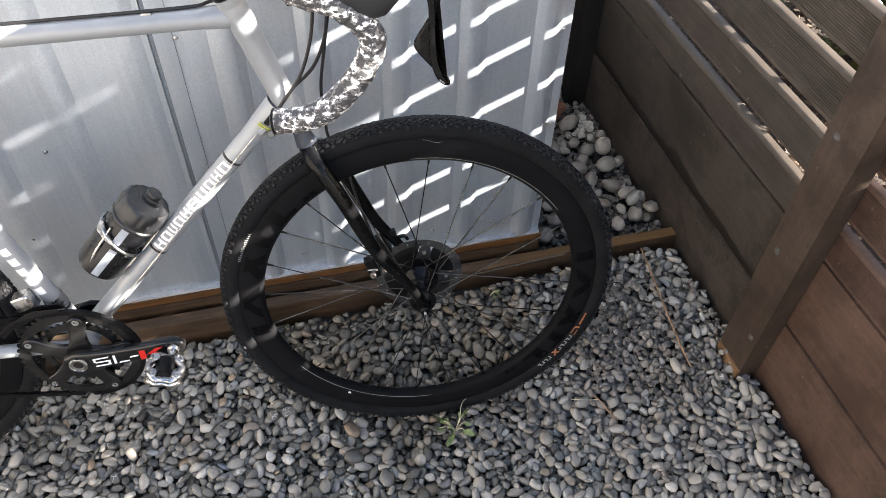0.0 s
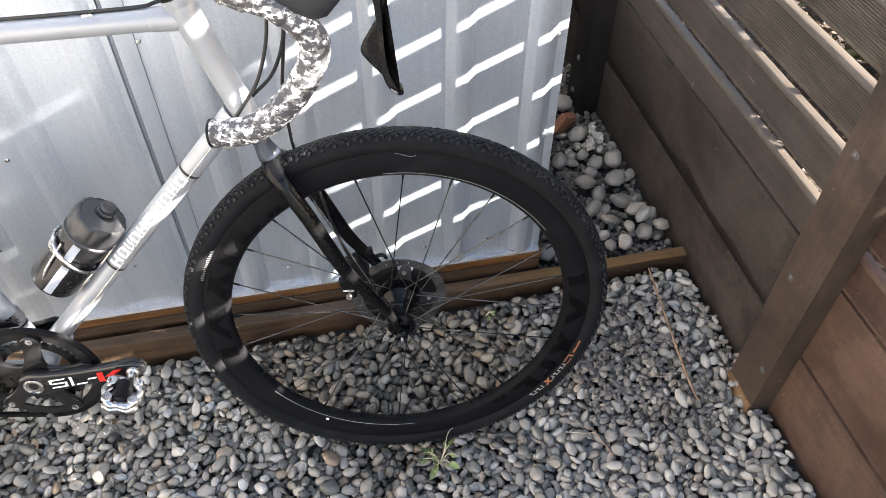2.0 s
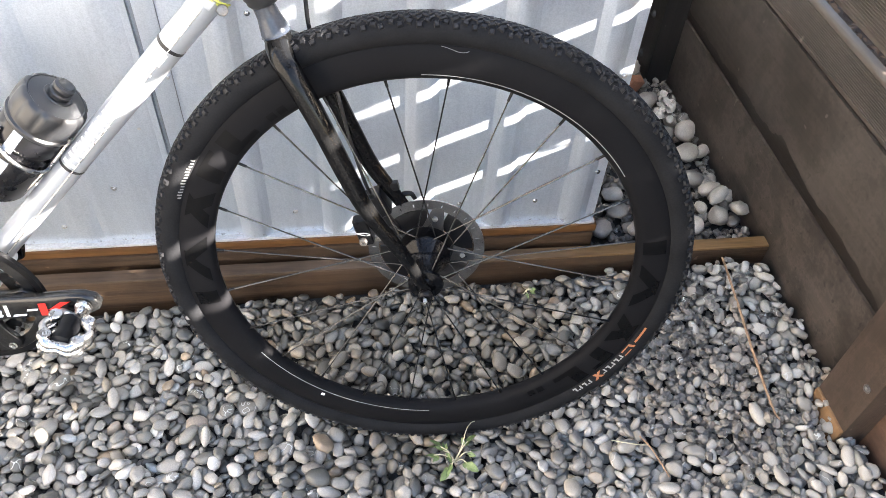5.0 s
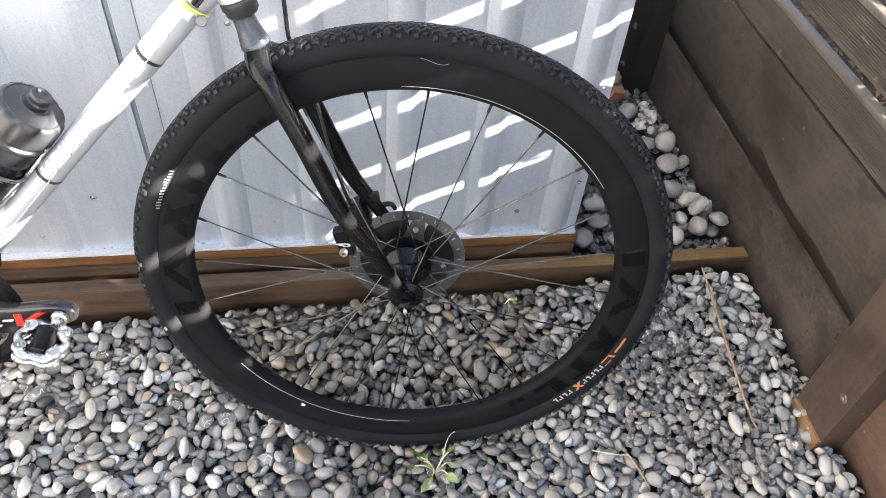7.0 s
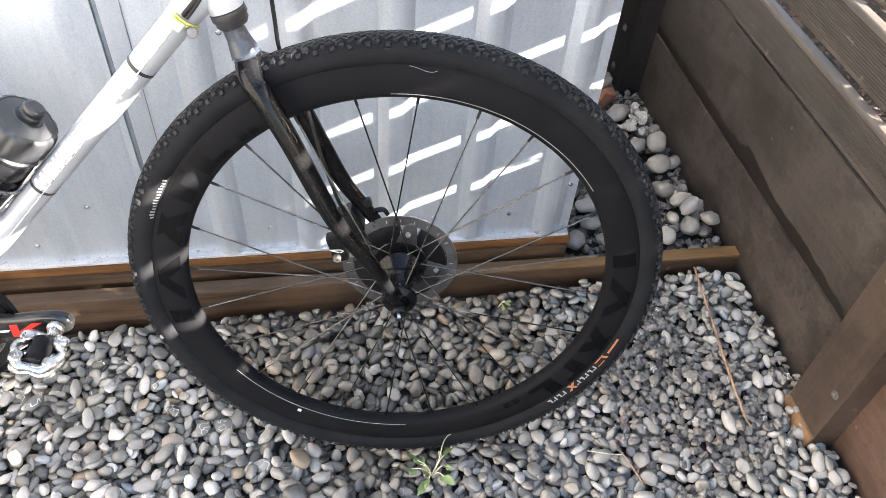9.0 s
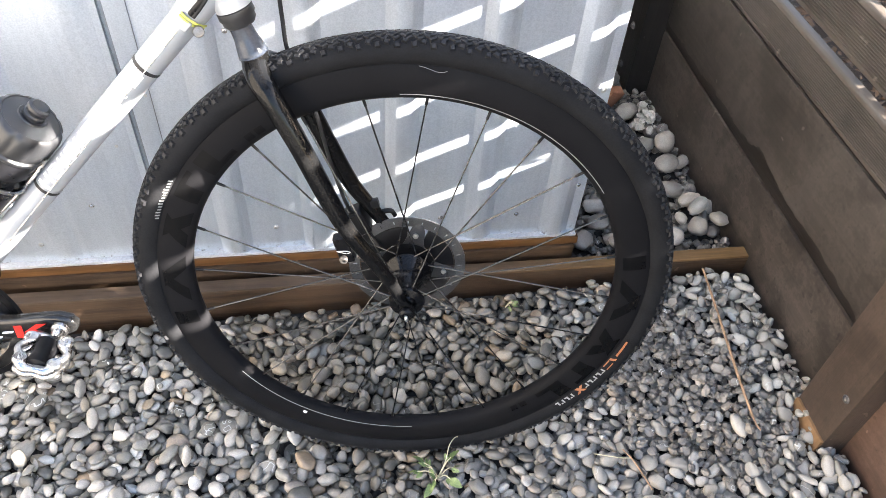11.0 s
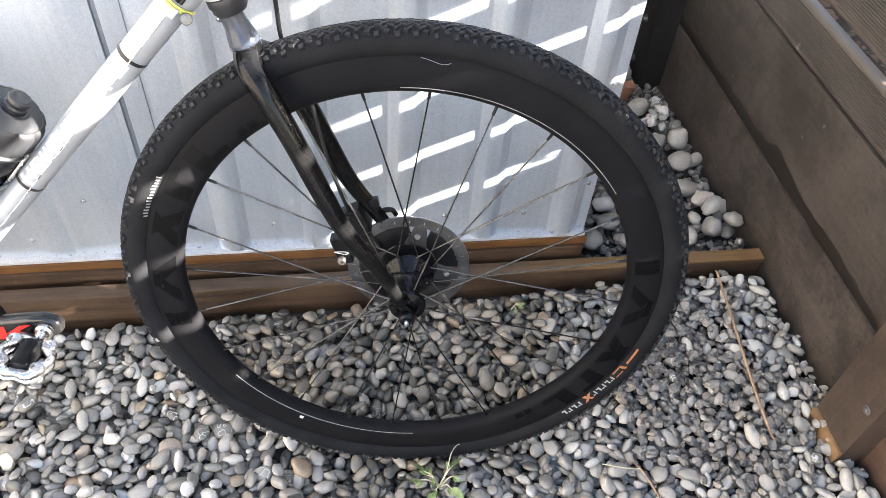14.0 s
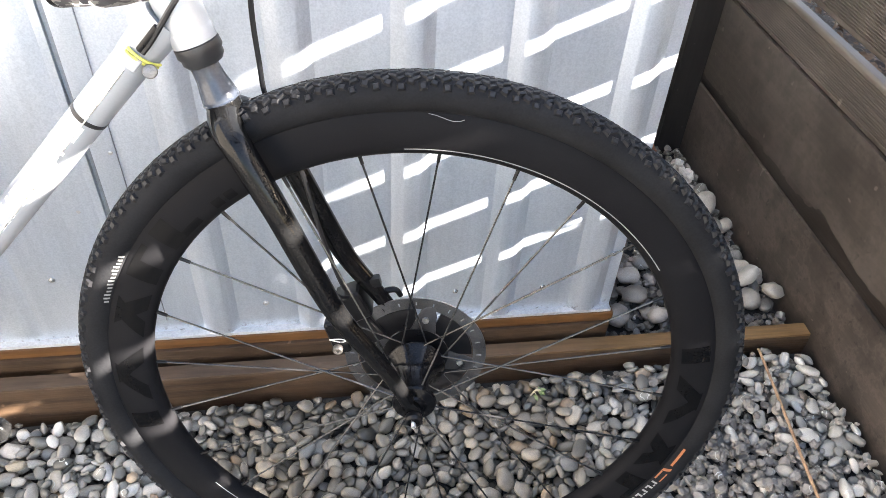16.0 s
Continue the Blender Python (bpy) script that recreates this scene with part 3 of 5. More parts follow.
def shrub(at, height, width, leaves, thick=0.055, grow=1.0):
    at, height, leaves = (at[0], at[1], BED), height - BED, leaves * 2 // 3
    ob = thing("shrub", "yellow-green leafy shrub behind the fence, placed to block sun", "shrub", pose(*at), "shrubs outside the fence")
    wood, crown = bmesh.new(), bmesh.new()
    for k in range(7):
        a = rng.uniform(0, 6.28)
        tip = Vector((math.cos(a) * width * 0.5, math.sin(a) * width * 0.5, height * rng.uniform(0.7, 1)))
        pts = spline([(0, 0, -0.03), tip * 0.4 + Vector((0, 0, 0.08)), tip], 4)
        tube(pts, spread([0.010, 0.006, 0.002], 4), 6, wood)
        for _ in range(leaves // 7):
            t = rng.uniform(0.12, 1)
            p = tip * t + Vector((rng.gauss(0, thick), rng.gauss(0, thick), rng.gauss(0, thick)))
            if at[0] + p.x < 0.985:
                continue
            leaf_into(crown, p, (rng.uniform(-1, 1), rng.uniform(-1, 1), rng.uniform(-0.6, 0.8)), grow * rng.uniform(0.03, 0.055))
    part("stems", wood, BARK, ob)
    part("crown", crown, BUSH, ob, smooth=0)


# four added unseen by the near post to block sun, three seen further along
shrub((1.34, 0.45, 0.0), 0.64, 0.16, 1500, 0.06, 1.3)
shrub((1.36, 0.24, 0.0), 0.76, 0.25, 1500, 0.07, 1.3)
shrub((1.38, 0.04, 0.0), 0.80, 0.16, 1500, 0.06, 1.3)
shrub((1.40, -0.18, 0.0), 1.00, 0.22, 1900, 0.065, 1.4)
for y, high in ((0.99, 0.64), (1.20, 0.80), (1.42, 1.2)):
    shrub((1.32, y, 0.0), high, 0.16, 2200, 0.065, 0.9)


def tree(at, crown, masses, leaves):
    """An unseen tree, added to dapple the sun: tapered trunk, forking limbs, and a loose crown of leaf clumps with
    gaps.
    """
    ob = thing("shade_tree", "unseen leafy tree outside the fence with a loose crown, added for dappled shade", "tree", pose(*at))
    wood, green = bmesh.new(), bmesh.new()
    mid = Vector(crown) - Vector(at)
    fork_at = mid + Vector((0.12, 0.0, -0.30))
    tube(spline([(0, 0, -0.1), (0.03, -0.02, 0.6), fork_at * 0.8, fork_at, fork_at + Vector((0, 0.02, 0.6))], 6), spread([0.085, 0.065, 0.050, 0.040, 0.012], 6), 10, wood)
    for mass in [m for m in masses for _ in range(m[3])]:
        c = mid + Vector(mass[4:]) + Vector([rng.uniform(-1, 1) * e for e in mass[:3]])
        tube(spline([fork_at + Vector((0, 0, rng.uniform(-0.2, 0.5))), fork_at.lerp(c, 0.6) + Vector((0, 0, 0.06)), c], 4), spread([0.010, 0.005, 0.002], 4), 6, wood)
        for _ in range(leaves):
            leaf_into(green, c + Vector([rng.gauss(0, e) for e in (0.065, 0.011, 0.065)]), (rng.uniform(-1, 1), rng.uniform(-1, 1), rng.uniform(-0.8, 0.5)), rng.uniform(0.032, 0.052))
    part("trunk", wood, BARK, ob)
    part("crown", green, BUSH, ob, smooth=0)


# leaf masses placed to keep sun off parts of the wall and wheel
tree((3.25, -0.17, BED), (3.05, -0.172, 2.02), ((0.20, 0.013, 0.42, 62, 0, 0, 0), (0.18, 0.026, 0.26, 44, 0, -0.074, -0.28)), 16)
# the bed is banked up behind the two closed boards, with dry leaves on dark mulch
bm = bmesh.new()
cells = [[bm.verts.new((0.9025 + 0.08 * i, -1.2 + 0.08 * j, BED + 0.022 * noise.noise((i * 0.7, j * 0.7, 4.0)))) for i in range(34)] for j in range(54)]
for a, b in zip(cells, cells[1:]):
    for i in range(33):
        bm.faces.new((a[i], a[i + 1], b[i + 1], b[i]))
border = [c for c in cells[0]] + [r[-1] for r in cells[1:]] + [c for c in reversed(cells[-1][:-1])] + [r[0] for r in reversed(cells[1:-1])]
foot = [bm.verts.new((v.co.x, v.co.y, -0.06)) for v in border]
ring_join(bm, border, foot)
tagged(part("garden_bed", bm, MULCH), "dark mulched garden bed banked up behind the fence", "garden bed", kind="structure")
litter = bmesh.new()
for _ in range(6500):
    x, y = 0.925 + rng.random() ** 1.4 * 1.0, rng.uniform(0.3, 2.7)
    leaf_into(litter, (x, y, BED + 0.016 + rng.uniform(0, 0.014)), (rng.uniform(-1, 1), rng.uniform(-1, 1), rng.uniform(-0.25, 0.35)), rng.uniform(0.008, 0.022), 0.3)
tagged(part("leaf_litter", litter, DRY_LEAF, smooth=0), "dry brown fallen leaves on the garden bed", "leaf litter", kind="stuff")

# plain unseen wall, added to close the far side and bounce light in
tagged(part("bounce_wall", slab((0.2, 6.2, 3.2), (-2.9, -1.9, 1.5), 0.004), BOUNCE_WALL), "plain cream rendered wall, unseen, added to bounce light", "wall", kind="structure")

# ---------------------------------------------------------------- bicycle
# Its own axes: x forward, y up in the plane of the frame, z to the rider's right. It leans against the shed.
HUB = Vector((0.1737, 0.8556, 0.3155))
AX_Z = Vector((-0.1189, -0.9826, 0.1429)).normalized()
AX_X = Vector((-AX_Z.y, AX_Z.x, 0)).normalized()
AX_Y = AX_Z.cross(AX_X)
FOOT = 0.35
BIKE = Matrix.Translation(HUB - AX_Y * FOOT) @ Matrix((AX_X, AX_Y, AX_Z)).transposed().to_4x4()
bike = thing("bicycle", "silver-grey steel gravel bicycle with black fork, leaning by the shed", "bicycle", BIKE)
LIFT = Matrix.Translation((0, FOOT, 0))


def bp(name, bm, material, label="", parent=None, smooth=40.0):
    bm.transform(LIFT)
    return part(name, bm, material, parent or bike, label, smooth)


def wrap(a, b, r, phi0, phi1, s0, s1, toward=(0, 0, 1), steps=10):
    """A thin patch on a round tube from a to b: between two angles about it and two lengths along it."""
    bm = bmesh.new()
    m = frame_along(a, b, toward)
    grid = []
    for s in (s0, s1):
        grid.append([bm.verts.new(m @ Vector((r * math.cos(phi0 + (phi1 - phi0) * k / steps), r * math.sin(phi0 + (phi1 - phi0) * k / steps), s))) for k in range(steps + 1)])
    for k in range(steps):
        bm.faces.new((grid[0][k], grid[0][k + 1], grid[1][k + 1], grid[1][k]))
    return bm


def loft(sections, steps=28, round_ends=True):
    """A soft body through ovals; each section: a point on its upper edge, one on its lower edge, half its width, all at one side."""
    bm = bmesh.new()
    rings = []
    for top, low, half, w in sections:
        top, low = Vector((*top, w)), Vector((*low, w))
        mid, arm = (top + low) / 2, (top - low) / 2
        ring = []
        for k in range(steps):
            a = 2 * math.pi * k / steps
            c, d = math.cos(a), math.sin(a)
            c, d = (abs(c) ** 0.85) * (1 if c > 0 else -1), (abs(d) ** 0.85) * (1 if d > 0 else -1)
            ring.append(bm.verts.new(mid + arm * c + Vector((0, 0, half * d))))
        rings.append(ring)
    for a, b in zip(rings, rings[1:]):
        ring_join(bm, a, b)
    bm.faces.new(rings[0])
    bm.faces.new(rings[-1])
    return bm


def smooth_line(points, steps=4):
    """A closed outline run smoothly through its points."""
    p = [Vector((x, y, 0)) for x, y in points]
    n = len(p)
    out = []
    for i in range(n):
        a, b, c, d = p[i - 1], p[i], p[(i + 1) % n], p[(i + 2) % n]
        for k in range(steps):
            t = k / steps
            q = 0.5 * (2 * b + (c - a) * t + (2 * a - 5 * b + 4 * c - d) * t * t + (3 * b - a - 3 * c + d) * t ** 3)
            out.append((q.x, q.y))
    return out


def rim_w(r):
    pts = [(0.2765, 0.0), (0.2785, 0.0070), (0.283, 0.0108), (0.290, 0.0128), (0.302, 0.0134), (0.3175, 0.0118)]
    for (r0, w0), (r1, w1) in zip(pts, pts[1:]):
        if r <= r1:
            return w0 + (w1 - w0) * (r - r0) / (r1 - r0)
    return pts[-1][1]


TR, TC = 0.3325, 0.0172


def tyre_w(r):
    return math.sqrt(max(0.0, TC ** 2 - (r - TR) ** 2))


def sector(r0, r1, a0, a1, side, lift, slant=0.0, rows=4):
    """A printed patch on a wheel's flank, in degrees round the axle, following the flank's curve."""
    bm = bmesh.new()
    n = max(2, int(abs(a1 - a0) / 2) + 1)
    grid = []
    for i in range(rows + 1):
        r = r0 + (r1 - r0) * i / rows
        ring = []
        for k in range(n + 1):
            a = radians(a0 + (a1 - a0) * k / n + slant * i / rows)
            ring.append(bm.verts.new((r * math.cos(a), r * math.sin(a), side(r) + lift)))
        grid.append(ring)
    for a, b in zip(grid, grid[1:]):
        for k in range(n):
            bm.faces.new((a[k], a[k + 1], b[k + 1], b[k]))
    return bm


def knob_into(bm, theta, phi, size, wide, high, twist):
    """A tread block on the tyre at an angle round the wheel and an angle across the tread."""
    er = Vector((math.cos(theta), math.sin(theta), 0))
    et = Vector((-math.sin(theta), math.cos(theta), 0))
    ez = Vector((0, 0, 1))
    out = er * math.cos(phi) + ez * math.sin(phi)
    cross = ez * math.cos(phi) - er * math.sin(phi)
    p = er * TR + out * (TC - 0.0008)
    t = et * math.cos(twist) + cross * math.sin(twist)
    c = cross * math.cos(twist) - et * math.sin(twist)
    low = [bm.verts.new(p + t * sx * size / 2 * 1.24 + c * sy * wide / 2 * 1.24) for sx, sy in ((-1, -1), (1, -1), (1, 1), (-1, 1))]
    top = [bm.verts.new(p + out * (high + 0.0008) + t * sx * size / 2 * 0.74 + c * sy * wide / 2 * 0.74) for sx, sy in ((-1, -1), (1, -1), (1, 1), (-1, 1))]
    ring_join(bm, low, top)
    bm.faces.new(top)


# front wheel
casing = [(TR + TC * math.cos(a), TC * math.sin(a)) for a in [radians(-147 + 294 * k / 22) for k in range(23)]]
tyre = bp("front_tyre", lathe(casing, 120, closed=True), RUBBER, "dusty black gravel tyre with fine blocky tread")
bm = bmesh.new()
jitter = random.Random(3)
for deg, size, wide, high, twist, count, offset in ((0, 0.0090, 0.0036, 0.0018, 0.0, 172, 0.0), (10, 0.0085, 0.0034, 0.0018, 0.45, 172, 0.5), (-10, 0.0085, 0.0034, 0.0018, -0.45, 172, 0.5),
                                                    (20, 0.0085, 0.0036, 0.0019, -0.40, 172, 0.0), (-20, 0.0085, 0.0036, 0.0019, 0.40, 172, 0.0), (30, 0.0075, 0.0038, 0.0021, 0.45, 172, 0.5), (-30, 0.0075, 0.0038, 0.0021, -0.45, 172, 0.5),
                                                    (41, 0.0066, 0.0050, 0.0025, -0.30, 112, 0.5), (-41, 0.0066, 0.0050, 0.0025, 0.30, 112, 0.5), (53, 0.0060, 0.0058, 0.0026, 0.12, 112, 0.0), (-53, 0.0060, 0.0058, 0.0026, -0.12, 112, 0.0)):
    for k in range(count):
        stagger = (1.6 if k % 2 else -1.0) * (1 if deg > 0 else -1) * (abs(deg) > 40)
        knob_into(bm, 2 * math.pi * (k + offset + jitter.uniform(-0.05, 0.05)) / count, radians(deg + stagger), size * jitter.uniform(0.88, 1.1), wide * jitter.uniform(0.86, 1.1), high * jitter.uniform(0.85, 1.05), twist + jitter.uniform(-0.12, 0.12))
bp("tread", bm, TREAD, "worn rubber tread blocks", tyre, 30)
rim = bp("front_rim", lathe([(0.2765, 0.0), (0.2785, 0.0070), (0.283, 0.0108), (0.290, 0.0128), (0.302, 0.0134), (0.3178, 0.0119), (0.3196, 0.0110), (0.3188, 0.0095), (0.3120, 0.0093),
                             (0.3120, -0.0093), (0.3188, -0.0095), (0.3196, -0.0110), (0.3178, -0.0119), (0.302, -0.0134), (0.290, -0.0128), (0.283, -0.0108), (0.2785, -0.0070)], 128, closed=True),
         CARBON, "deep satin black carbon rim with gloss black print")
for base in (0.0, 180.0):
    # big tone-on-tone characters as plain bars, and a fine white line near the inner edge
    for a0, a1, r0, r1, sl in ((13.0, 8.8, 0.2845, 0.3140, 0), (5.5, 1.2, 0.2845, 0.3140, -6), (-5.5, -9.8, 0.2845, 0.3140, 6), (-12.5, -16.8, 0.2845, 0.3140, -5), (-20.0, -24.3, 0.2845, 0.3140, 5),
                               (-27.0, -31.2, 0.2845, 0.3140, 0), (-31.2, -34.6, 0.3075, 0.3140, 0), (-37.0, -41.2, 0.2845, 0.3140, 0), (-41.2, -46.0, 0.2845, 0.2915, 0)):
        bp("print", sector(r0, r1, base + a0, base + a1, rim_w, 0.0004, sl), GLOSS, "", rim)
    for a0, a1 in ((-50, -52.2), (-53.0, -55.2)):
        bp("print", sector(0.285, 0.294, base + a0, base + a1, rim_w, 0.0004), GLOSS, "", rim)
    bp("print_line", sector(0.2842, 0.2852, base + 35, base + 93, rim_w, 0.0004, 0, 1), PALE, "thin pale grey line", rim)
bp("print_mark", sector(0.2890, 0.2935, -121.2, -120.1, rim_w, 0.0004, 0, 1), WHITE, "small white mark", rim)
for a0, a1 in ((-15.2, -20.6),):
    bp("tyre_print", sector(0.3230, 0.3255, a0, a1, tyre_w, 0.0004, 0, 2), ORANGE, "orange print", tyre)
bp("tyre_print", sector(0.3205, 0.3275, -22.2, -23.0, tyre_w, 0.0004, 1.0, 2), ORANGE, "orange print", tyre)
bp("tyre_print", sector(0.3205, 0.3218, -23.0, -25.6, tyre_w, 0.0004, 0, 1), ORANGE, "orange print", tyre)
bp("tyre_print", sector(0.3262, 0.3275, -23.0, -25.6, tyre_w, 0.0004, 0, 1), ORANGE, "orange print", tyre)
for a in (-26.4, -28.0, -29.6, -31.2, -32.8, -38.2, -39.8, -41.4, -43.0):
    bp("tyre_print", sector(0.3212, 0.3266, a, a - 0.5, tyre_w, 0.0004, 0.3, 2), PALE, "pale grey print", tyre)
    bp("tyre_print", sector(0.3212 if a % 3 > 1.5 else 0.3250, 0.3228 if a % 3 > 1.5 else 0.3266, a - 0.5, a - 1.1, tyre_w, 0.0004, 0.1, 1), PALE, "pale grey print", tyre)
for s in (1.6, -1.6):
    bp("tyre_print", sector(0.3200, 0.3280, -35.0 - s * 0.6, -36.0 - s * 0.6, tyre_w, 0.0004, s * 1.3, 2), ORANGE, "orange print", tyre)
for k in range(14):
    bp("tyre_print", sector(0.3212, (0.3262, 0.3250, 0.3250, 0.3262)[k % 4], 149.4 + k * 0.82, 149.8 + k * 0.82, tyre_w, 0.0004, 0, 2), PALE, "pale grey print", tyre)

bp("loose_thread", tube(spline([(0.0048, 0.3186, 0.0125), (0.0110, 0.3178, 0.0140), (0.0170, 0.3158, 0.0142), (0.0245, 0.3132, 0.0142), (0.0310, 0.3130, 0.0143), (0.0354, 0.3144, 0.0140)], 5), 0.00035, 5), PALE, "pale thread caught on the rim", rim)
shell = [(0.0150, 0.0270), (0.0145, 0.018), (0.0150, 0.009), (0.0175, -0.001), (0.0225, -0.011), (0.0290, -0.0185), (0.0330, -0.0225)]
shell = [(p.x, p.y) for p in spline([(r, w, 0) for r, w in shell], 4)]
hub = bp("front_hub", lathe([(0.006, 0.0490), (0.0105, 0.0490), (0.0112, 0.042), (0.0130, 0.039), (0.0222, 0.0365), (0.0235, 0.0335), (0.0225, 0.0305)] + shell +
                            [(0.0335, -0.0245), (0.0325, -0.027), (0.0230, -0.030), (0.0200, -0.037), (0.0180, -0.044), (0.0110, -0.046), (0.0110, -0.049)], 56), HUB_SHELL, "polished black hub")
# sixteen crossed spokes on the disc side, eight radial ones on the other
for k in range(24):
    near = k % 3 == 1
    th = radians(11.6 + 15 * k)
    turn = 0.0 if near else radians(32 if k % 3 == 2 else -34)
    r, w = (0.0214, 0.0335) if near else (0.0320, -0.0238)
    tip = Vector((0.2775 * math.cos(th), 0.2775 * math.sin(th), 0.0015 if near else -0.0015))
    root = Vector((r * math.cos(th + turn), r * math.sin(th + turn), w + (0.0016 if k % 3 == 2 else -0.0012)))
    bp("spoke", tube([root, tip], 0.00105, 6), SPOKE, "", rim)
    bp("spoke_nipple", tube([tip, tip.lerp(root, 0.045)], [0.0019, 0.0017], 8), BLACK, "", rim)

# disc rotor with slots cut through its track
RW = -0.0425
bm = bmesh.new()
N = 288
ring = []
for z in (RW - 0.0009, RW + 0.0009):
    ring.append([[bm.verts.new((r * math.cos(2 * math.pi * k / N), r * math.sin(2 * math.pi * k / N), z)) for k in range(N)]
                 for r in (0.0655, 0.0690, 0.0745, 0.0800)])
for k in range(N):
    j = (k + 1) % N
    for i in range(3):
        if i == 1 and k % 12 == 0:
            bm.faces.new((ring[0][i][k], ring[0][i + 1][k], ring[1][i + 1][k], ring[1][i][k]))
            bm.faces.new((ring[0][i][j], ring[0][i + 1][j], ring[1][i + 1][j], ring[1][i][j]))
            continue
        for z in (0, 1):
            bm.faces.new((ring[z][i][k], ring[z][i][j], ring[z][i + 1][j], ring[z][i + 1][k]))
    for i in (0, 3):
        bm.faces.new((ring[0][i][k], ring[0][i][j], ring[1][i][j], ring[1][i][k]))
rotor = bp("disc_rotor", bm, ROTOR, "slotted steel brake disc")
for k in range(4):
    m = pose(0, 0, RW, 0, 0, 90 * k + 75)
    arm = prism([(0.030, -0.015), (0.045, -0.010), (0.058, -0.0075), (0.069, -0.003), (0.070, 0.006), (0.064, 0.0115), (0.050, 0.0135), (0.030, 0.016)], -0.0013, 0.0013, 0.0005, m)
    bp("carrier_arm", arm, ARM, "", rotor)
for k in range(4):
    fin = []
    for r, a0, a1 in ((0.0375, 12, 74), (0.0640, 76, 12)):
        fin += [(r * math.cos(radians(a0 + (a1 - a0) * n / 8)), r * math.sin(radians(a0 + (a1 - a0) * n / 8))) for n in range(9)]
    bp("cooling_fin", prism(fin, -0.0040, 0.0002, 0.0006, pose(0, 0, RW, 0, 0, 90 * k + 79)), BLACK, "", rotor)
bp("rotor_carrier", lathe([(0.012, RW - 0.002), (0.036, RW - 0.002), (0.037, RW + 0.0018), (0.012, RW + 0.003)], 40, closed=True), BLACK, "black carrier boss", rotor)
for k in range(4):
    a = radians(90 * k + 79)
    b = lathe([(0.0034, -0.0022), (0.0040, 0.0), (0.0034, 0.0024), (0.0014, 0.0026)], 12)
    b.transform(pose(0.0515 * math.cos(a), 0.0515 * math.sin(a), RW + 0.002))
    bp("rivet", b, STEEL, "", rotor)

# fork
LEG = [(-0.1692, 0.3125), (-0.1668, 0.3062), (-0.1608, 0.2985), (-0.1495, 0.2860), (-0.1230, 0.2360), (-0.0985, 0.1790), (-0.0750, 0.1285), (-0.0455, 0.0840), (-0.0210, 0.0462), (-0.0070, 0.017)]
LEG_W = [0.002, 0.010, 0.0235, 0.0350, 0.0430, 0.0455, 0.0475, 0.0490, 0.0500, 0.0505]
LEG_R = [0.0138, 0.0146, 0.0142, 0.0130, 0.0121, 0.0118, 0.0107, 0.0092, 0.0080, 0.0075]
crown = tube(spline([(-0.1725, 0.3270, 0), (-0.1700, 0.3190, 0), (-0.1680, 0.3110, 0), (-0.1665, 0.3040, 0)], 6), spread([0.0120, 0.0152, 0.0156, 0.0110], 6), 24)
fork = bp("fork_crown", crown, FORK, "gloss black steel fork with curved blades")
bp("crown_cover", tube(spline([(-0.1835, 0.3570, 0), (-0.1802, 0.3475, 0), (-0.1768, 0.3385, 0), (-0.1735, 0.3290, 0), (-0.1712, 0.3225, 0), (-0.1702, 0.3195, 0)], 5), spread([0.0126, 0.0118, 0.0124, 0.0146, 0.0160, 0.0158], 5), 32), CROWN, "glossy blue-grey crown neck", fork)
bp("crown_ridge", lathe([(0.0150, -0.0014), (0.0168, 0.0), (0.0150, 0.0014)], 28, m=frame_along((-0.1702, 0.3195, 0), (-0.1600, 0.2905, 0)), closed=True), CROWN, "", fork)
for side in (1, -1):
    pts = spline([(u, v, side * w) for (u, v), w in zip(LEG, LEG_W)], 5)
    bp("fork_blade", tube(pts, spread(LEG_R, 5), 24, flat=((0, 0, 1), 0.90)), FORK, "", fork)
    drop = prism([(-0.0125, 0.020), (-0.004, 0.022), (0.006, 0.010), (0.0085, 0.000), (0.007, -0.006), (0.002, -0.0085), (-0.004, -0.007), (-0.0075, 0.002)], side * 0.0505 - 0.0035, side * 0.0505 + 0.0035, 0.001)
    bp("dropout", drop, FORK, "", fork)
bp("axle_nut", lathe([(0.0035, 0.0545), (0.0088, 0.0545), (0.0095, 0.0565), (0.0092, 0.0605), (0.0068, 0.0625), (0.0064, 0.0600), (0.0030, 0.0598)], 24), BLACK, "black axle nut", fork)
bp("axle_tip", lathe([(0.0025, 0.055), (0.0028, 0.0680), (0.0022, 0.0690)], 12), STEEL, "steel axle tip", fork)
for u, v, w in ((-0.100, 0.168, 0.030), (-0.093, 0.149, -0.052)):
    bp("hose_guide", lathe([(0.004, -0.003), (0.0046, 0), (0.004, 0.003)], 10, m=pose(u, v, w)), BLACK, "", fork)
# brake caliper on the far blade
cal = bp("brake_caliper", slab((0.030, 0.036, 0.028), (0, 0, 0), 0.006, pose(-0.0680, 0.0720, -0.0430, 0, 0, 28), None, 3), BLACK, "black disc brake caliper")
bp("caliper_mount", slab((0.020, 0.044, 0.016), (0, 0, 0), 0.005, pose(-0.0850, 0.0350, -0.0310, 0, 0, 16), None, 3), BLACK, "", cal)
bp("caliper_arm", slab((0.016, 0.012, 0.010), (0, 0, 0), 0.003, pose(-0.0470, 0.0980, -0.0460, 0, 0, 15)), BLACK, "", cal)
bp("caliper_bolt", lathe([(0.0056, 0), (0.0056, 0.004), (0.0045, 0.0056), (0.0022, 0.0056), (0.0022, 0.0035)], 18, m=pose(-0.085, 0.0235, -0.022)), DULL, "dull steel bolt", cal)
